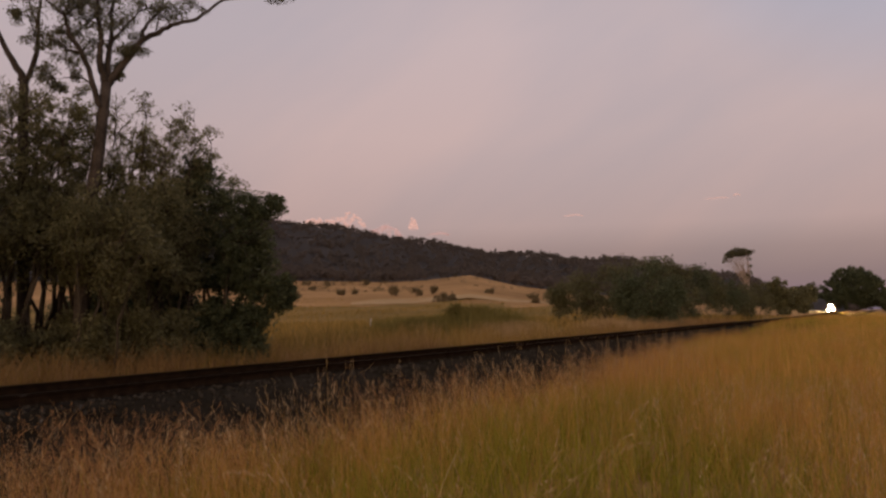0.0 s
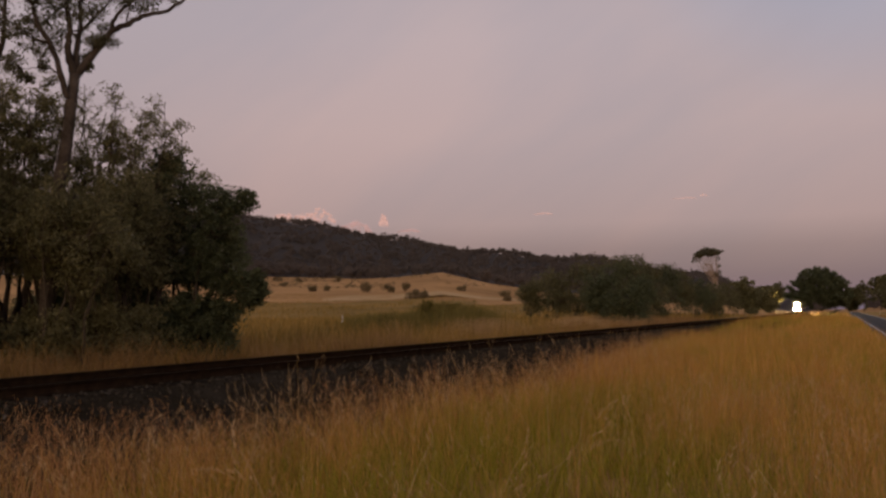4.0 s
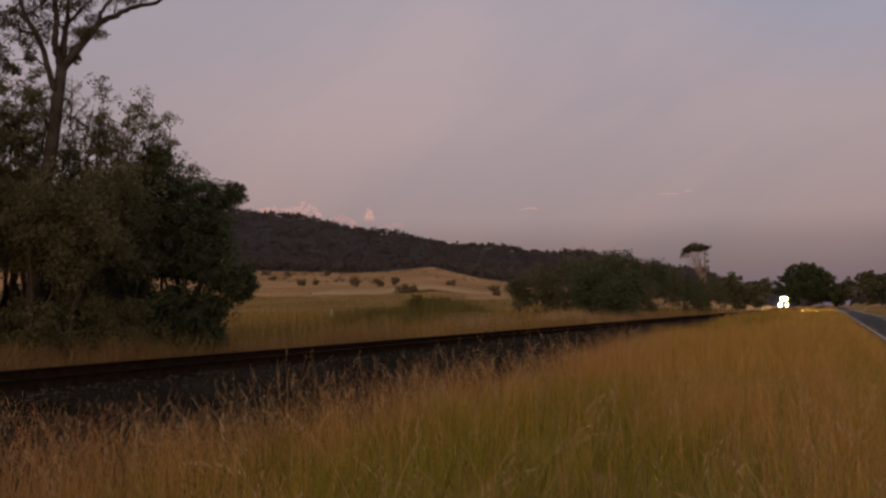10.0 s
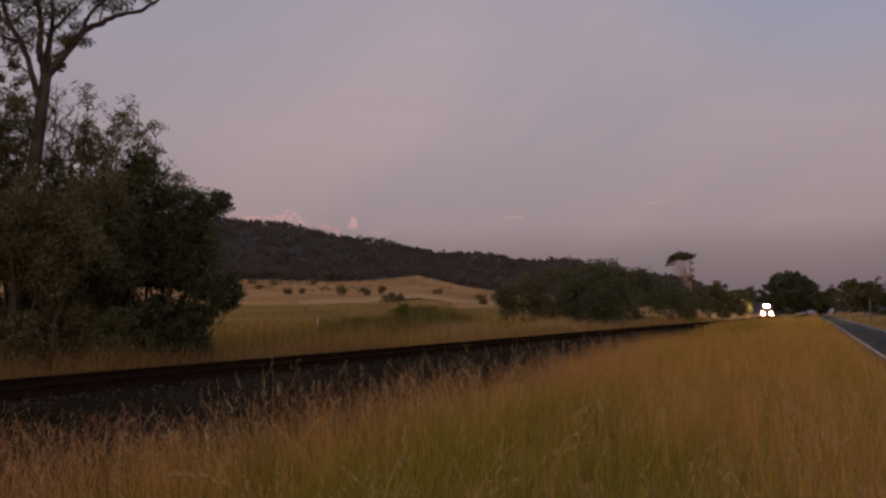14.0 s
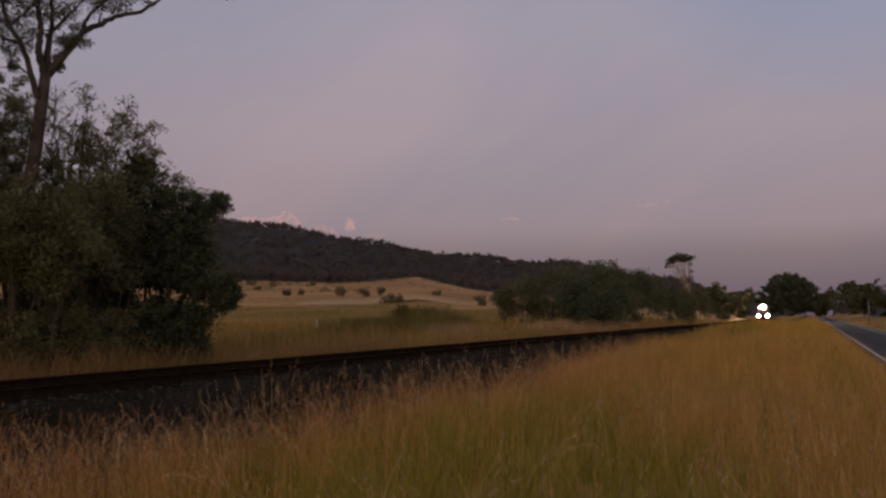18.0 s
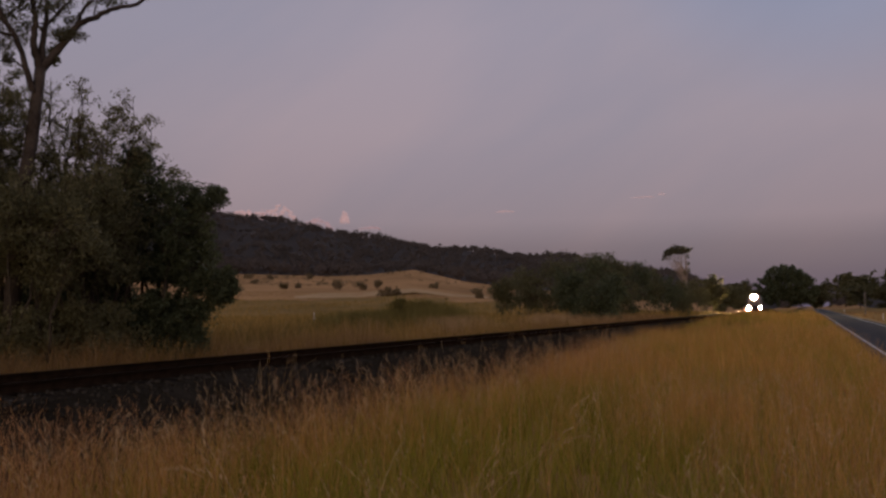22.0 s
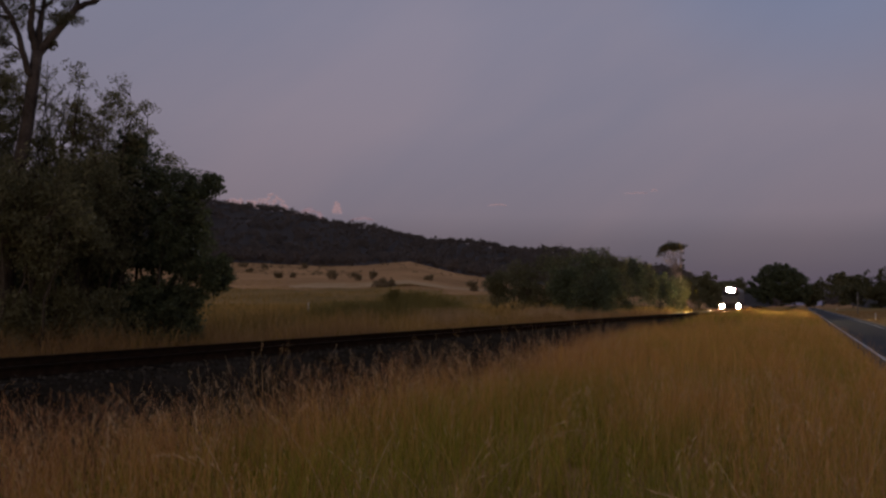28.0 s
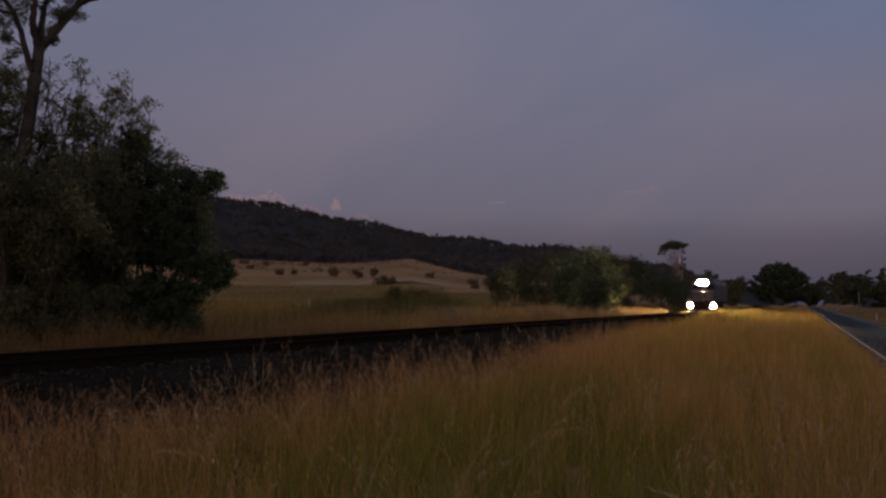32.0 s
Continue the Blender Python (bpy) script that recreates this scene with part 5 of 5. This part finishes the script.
def lamp_hood(x, z, r, y0, y1, sides=20):
    """An open tube of a lamp housing, closed at its back, along y."""
    g = Geo()
    ring = [(math.cos(2 * math.pi * i / sides), math.sin(2 * math.pi * i / sides)) for i in range(sides)]
    v = [(x + c * q, y, z + s * q) for q, y in ((r, y1), (r, y0), (r - 0.012, y0), (r - 0.012, y1 - 0.02)) for c, s in ring]
    f = [(k * sides + i, k * sides + (i + 1) % sides, (k + 1) * sides + (i + 1) % sides, (k + 1) * sides + i) for k in range(3) for i in range(sides)]
    return g.add(v, f + [tuple(range(sides))])


def make_train():
    """Origin on the rails under the front; it faces -y."""
    t = thing("locomotive", (0, 0, 0), "diesel locomotive with three bright headlights on the line", "locomotive")
    outline = [(-1.4, 1.15), (1.4, 1.15), (1.45, 1.3), (1.45, 3.3), (1.1, 3.85), (0.5, 4.02), (-0.5, 4.02), (-1.1, 3.85), (-1.45, 3.3), (-1.45, 1.3)]
    part("body", Geo().prism(outline, 1.2, 17.6), M_LOCO, t)
    nose = Geo()
    nose.add([(-1.3, 0.15, 1.15), (1.3, 0.15, 1.15), (1.3, 0.2, 2.35), (-1.3, 0.2, 2.35), (-1.45, 1.21, 1.15), (1.45, 1.21, 1.15), (1.45, 1.21, 2.5), (-1.45, 1.21, 2.5)],
             [(0, 1, 2, 3), (3, 2, 6, 7), (0, 3, 7, 4), (1, 5, 6, 2), (0, 4, 5, 1)])
    part("nose", nose, M_LOCO, t)
    cab = part("cab_front", Geo().prism([(-1.42, 2.45), (1.42, 2.45), (1.42, 3.3), (1.08, 3.8), (-1.08, 3.8), (-1.42, 3.3)], 1.05, 1.22), M_LOCO, t)
    for s in (-1, 1):
        part("windscreen", Geo().box(min(s * 0.12, s * 1.25), 1.03, 2.65, max(s * 0.12, s * 1.25), 1.05, 3.25), M_GLASS, cab, "dark cab windscreen")
        part("side_window", Geo().box(min(s * 1.445, s * 1.465), 1.6, 2.6, max(s * 1.445, s * 1.465), 2.5, 3.2), M_GLASS, t, "dark cab side window")
        d = part("ditch_light", lamp_hood(s * 1.34, 0.66, 0.285, -0.16, 0.12), M_BLACK, t)
        part("lens", Geo().disc((s * 1.34, -0.02, 0.66), 0.27, 0.012), M_DITCH, d, "glowing warm-white lens")
        part("handrail", Geo().tube([(s * 1.35, 0.1, 1.2), (s * 1.35, 0.08, 2.1), (s * 1.38, 1.0, 2.3)], [0.02] * 3, 6), M_BLACK, t)
        part("buffer_step", Geo().box(s * 1.2 - 0.2, 0.0, 0.35, s * 1.2 + 0.2, 0.3, 0.42, 0.01), M_BLACK, t)
    h = part("headlight", lamp_hood(-0.3, 3.42, 0.295, 0.78, 1.06).add(*lamp_hood(0.3, 3.42, 0.295, 0.78, 1.06).lists()), M_BLACK, t)
    for s in (-1, 1):
        part("lens", Geo().disc((s * 0.3, 0.96, 3.42), 0.28, 0.02), M_HEAD, h, "glowing warm-white lens")
    part("roof", Geo().box(-0.7, 2.5, 4.0, 0.7, 17.0, 4.16, 0.06), M_LOCOROOF, t)
    part("underframe", Geo().box(-1.35, 0.1, 0.85, 1.35, 17.9, 1.16, 0.03), M_BLACK, t)
    part("pilot", Geo().prism([(-1.3, 0.12), (1.3, 0.12), (1.35, 0.86), (-1.35, 0.86)], 0.06, 0.14), M_BLACK, t)
    part("coupler", Geo().box(-0.16, -0.35, 0.72, 0.16, 0.1, 1.02, 0.04), M_RUST, t)
    part("fuel_tank", Geo().box(-1.2, 6.8, 0.25, 1.2, 11.2, 0.86, 0.15), M_BLACK, t)
    wheel = Geo()
    ring = [(0.48 * math.cos(2 * math.pi * i / 20), 0.48 * math.sin(2 * math.pi * i / 20)) for i in range(20)]
    wheel.add([(-0.06, a, b) for a, b in ring] + [(0.06, a, b) for a, b in ring], [tuple(range(20))] + [tuple(range(39, 19, -1))] + [(i, i + 20, (i + 1) % 20 + 20, (i + 1) % 20) for i in range(20)])
    wm = wheel.mesh("wheel", M_RUST)
    for y in (3.6, 14.2):
        b = part("bogie", Geo().box(-1.15, y - 2.2, 0.4, -0.95, y + 2.2, 0.75, 0.04).box(0.95, y - 2.2, 0.4, 1.15, y + 2.2, 0.75, 0.04).box(-0.95, y - 0.3, 0.45, 0.95, y + 0.3, 0.8, 0.04), M_BLACK, t)
        for k in (-1.6, 0, 1.6):
            for s in (-0.75, 0.75):
                o = part("wheel", wm, None, b)
                o.location = (s, y + k, 0.48)
    return t


def make_clouds():
    made = []
    bank = [(-0.5, 0.5), (-0.3, 0.7), (-0.2, 0.58), (0.0, 0.72), (0.08, 0.66), (0.2, 0.95), (0.3, 1.0), (0.4, 0.75), (0.5, 0.3)]
    soft = [(-0.5, 0.1), (-0.3, 0.6), (-0.1, 0.7), (0.1, 1.0), (0.35, 0.7), (0.5, 0.1)]
    tower = [(-0.5, 0.3), (-0.32, 0.62), (-0.15, 1.0), (0.05, 0.9), (0.2, 0.95), (0.32, 0.6), (0.5, 0.25)]
    for i, (az, el, w, h, form) in enumerate(((-36.6, 6.15, 4.2, 1.3, bank), (-33.2, 5.6, 2.7, 1.0, soft), (-31.0, 6.05, 0.62, 0.95, tower), (-29.2, 5.65, 1.6, 0.3, soft), (-19.4, 6.85, 1.3, 0.16, soft), (-8.3, 7.77, 0.5, 0.2, tower), (-9.6, 7.65, 1.6, 0.1, soft))):
        rng = random.Random(200 + i)
        r = 3600.0
        bm = bmesh.new()
        k = r * math.pi / 180
        for j in range(110):
            u = rng.uniform(-0.5, 0.5)
            s = min(h, 0.8) * rng.uniform(0.07, 0.17) * (0.6 if form is tower else 1.0)
            v = rng.random() ** 0.7 * max(0.0, lerp(u, form) * h - s)
            x, y = polar(az + u * w, r)
            bmesh.ops.create_icosphere(bm, subdivisions=1 if s < 0.05 else 2, radius=1, matrix=Matrix.LocRotScale((x, y, EYE.z + r * math.tan(radians(el + v))), None, (s * k * max(1.25, 0.4 * w / h), s * k, s * k * 0.9)))
        me = bpy.data.meshes.new("cloud")
        for q in bm.verts:
            q.co += Vector((rng.uniform(-1, 1), rng.uniform(-1, 1), rng.uniform(-1, 1))) * h * k * 0.01
        bm.to_mesh(me)
        bm.free()
        me.materials.append(M_HAZECLOUD if form is soft and i < 4 else M_CLOUD)
        me.polygons.foreach_set("use_smooth", [True] * len(me.polygons))
        made.append(tagged(new("cloud", me), "small cloud with a pink glow low over the hill", "cloud", "clouds over the hill"))
    return made


make_ground()
make_road()
make_railway()
make_verge()
make_rank_grass()
make_gums()
make_thicket()
make_mid_trees()
make_paddock()
make_forest()
make_roadside()
locomotive = make_train()
clouds = make_clouds()


def train_pose(t):
    """The front of the train comes down the line at an even pace."""
    y = 100.0 + 11.8 * (32.0 - t)
    x = float(track_x(y))
    turn = math.degrees(math.atan2(float(track_x(y + 9)) - x, 9.0))
    return pose(x, y, RAIL_Z, 0, 0, -turn)


def motions():
    walk(locomotive, [(t, train_pose(t)) for t in range(0, 33)])
    # the clouds drift slowly westward
    for c in clouds:
        walk(c, [(0.0, pose(0, 0, 0, 0, 0, 0.0)), (16.0, pose(0, 0, 0, 0, 0, 0.7)), (32.0, pose(0, 0, 0, 0, 0, 1.4))])


motions()
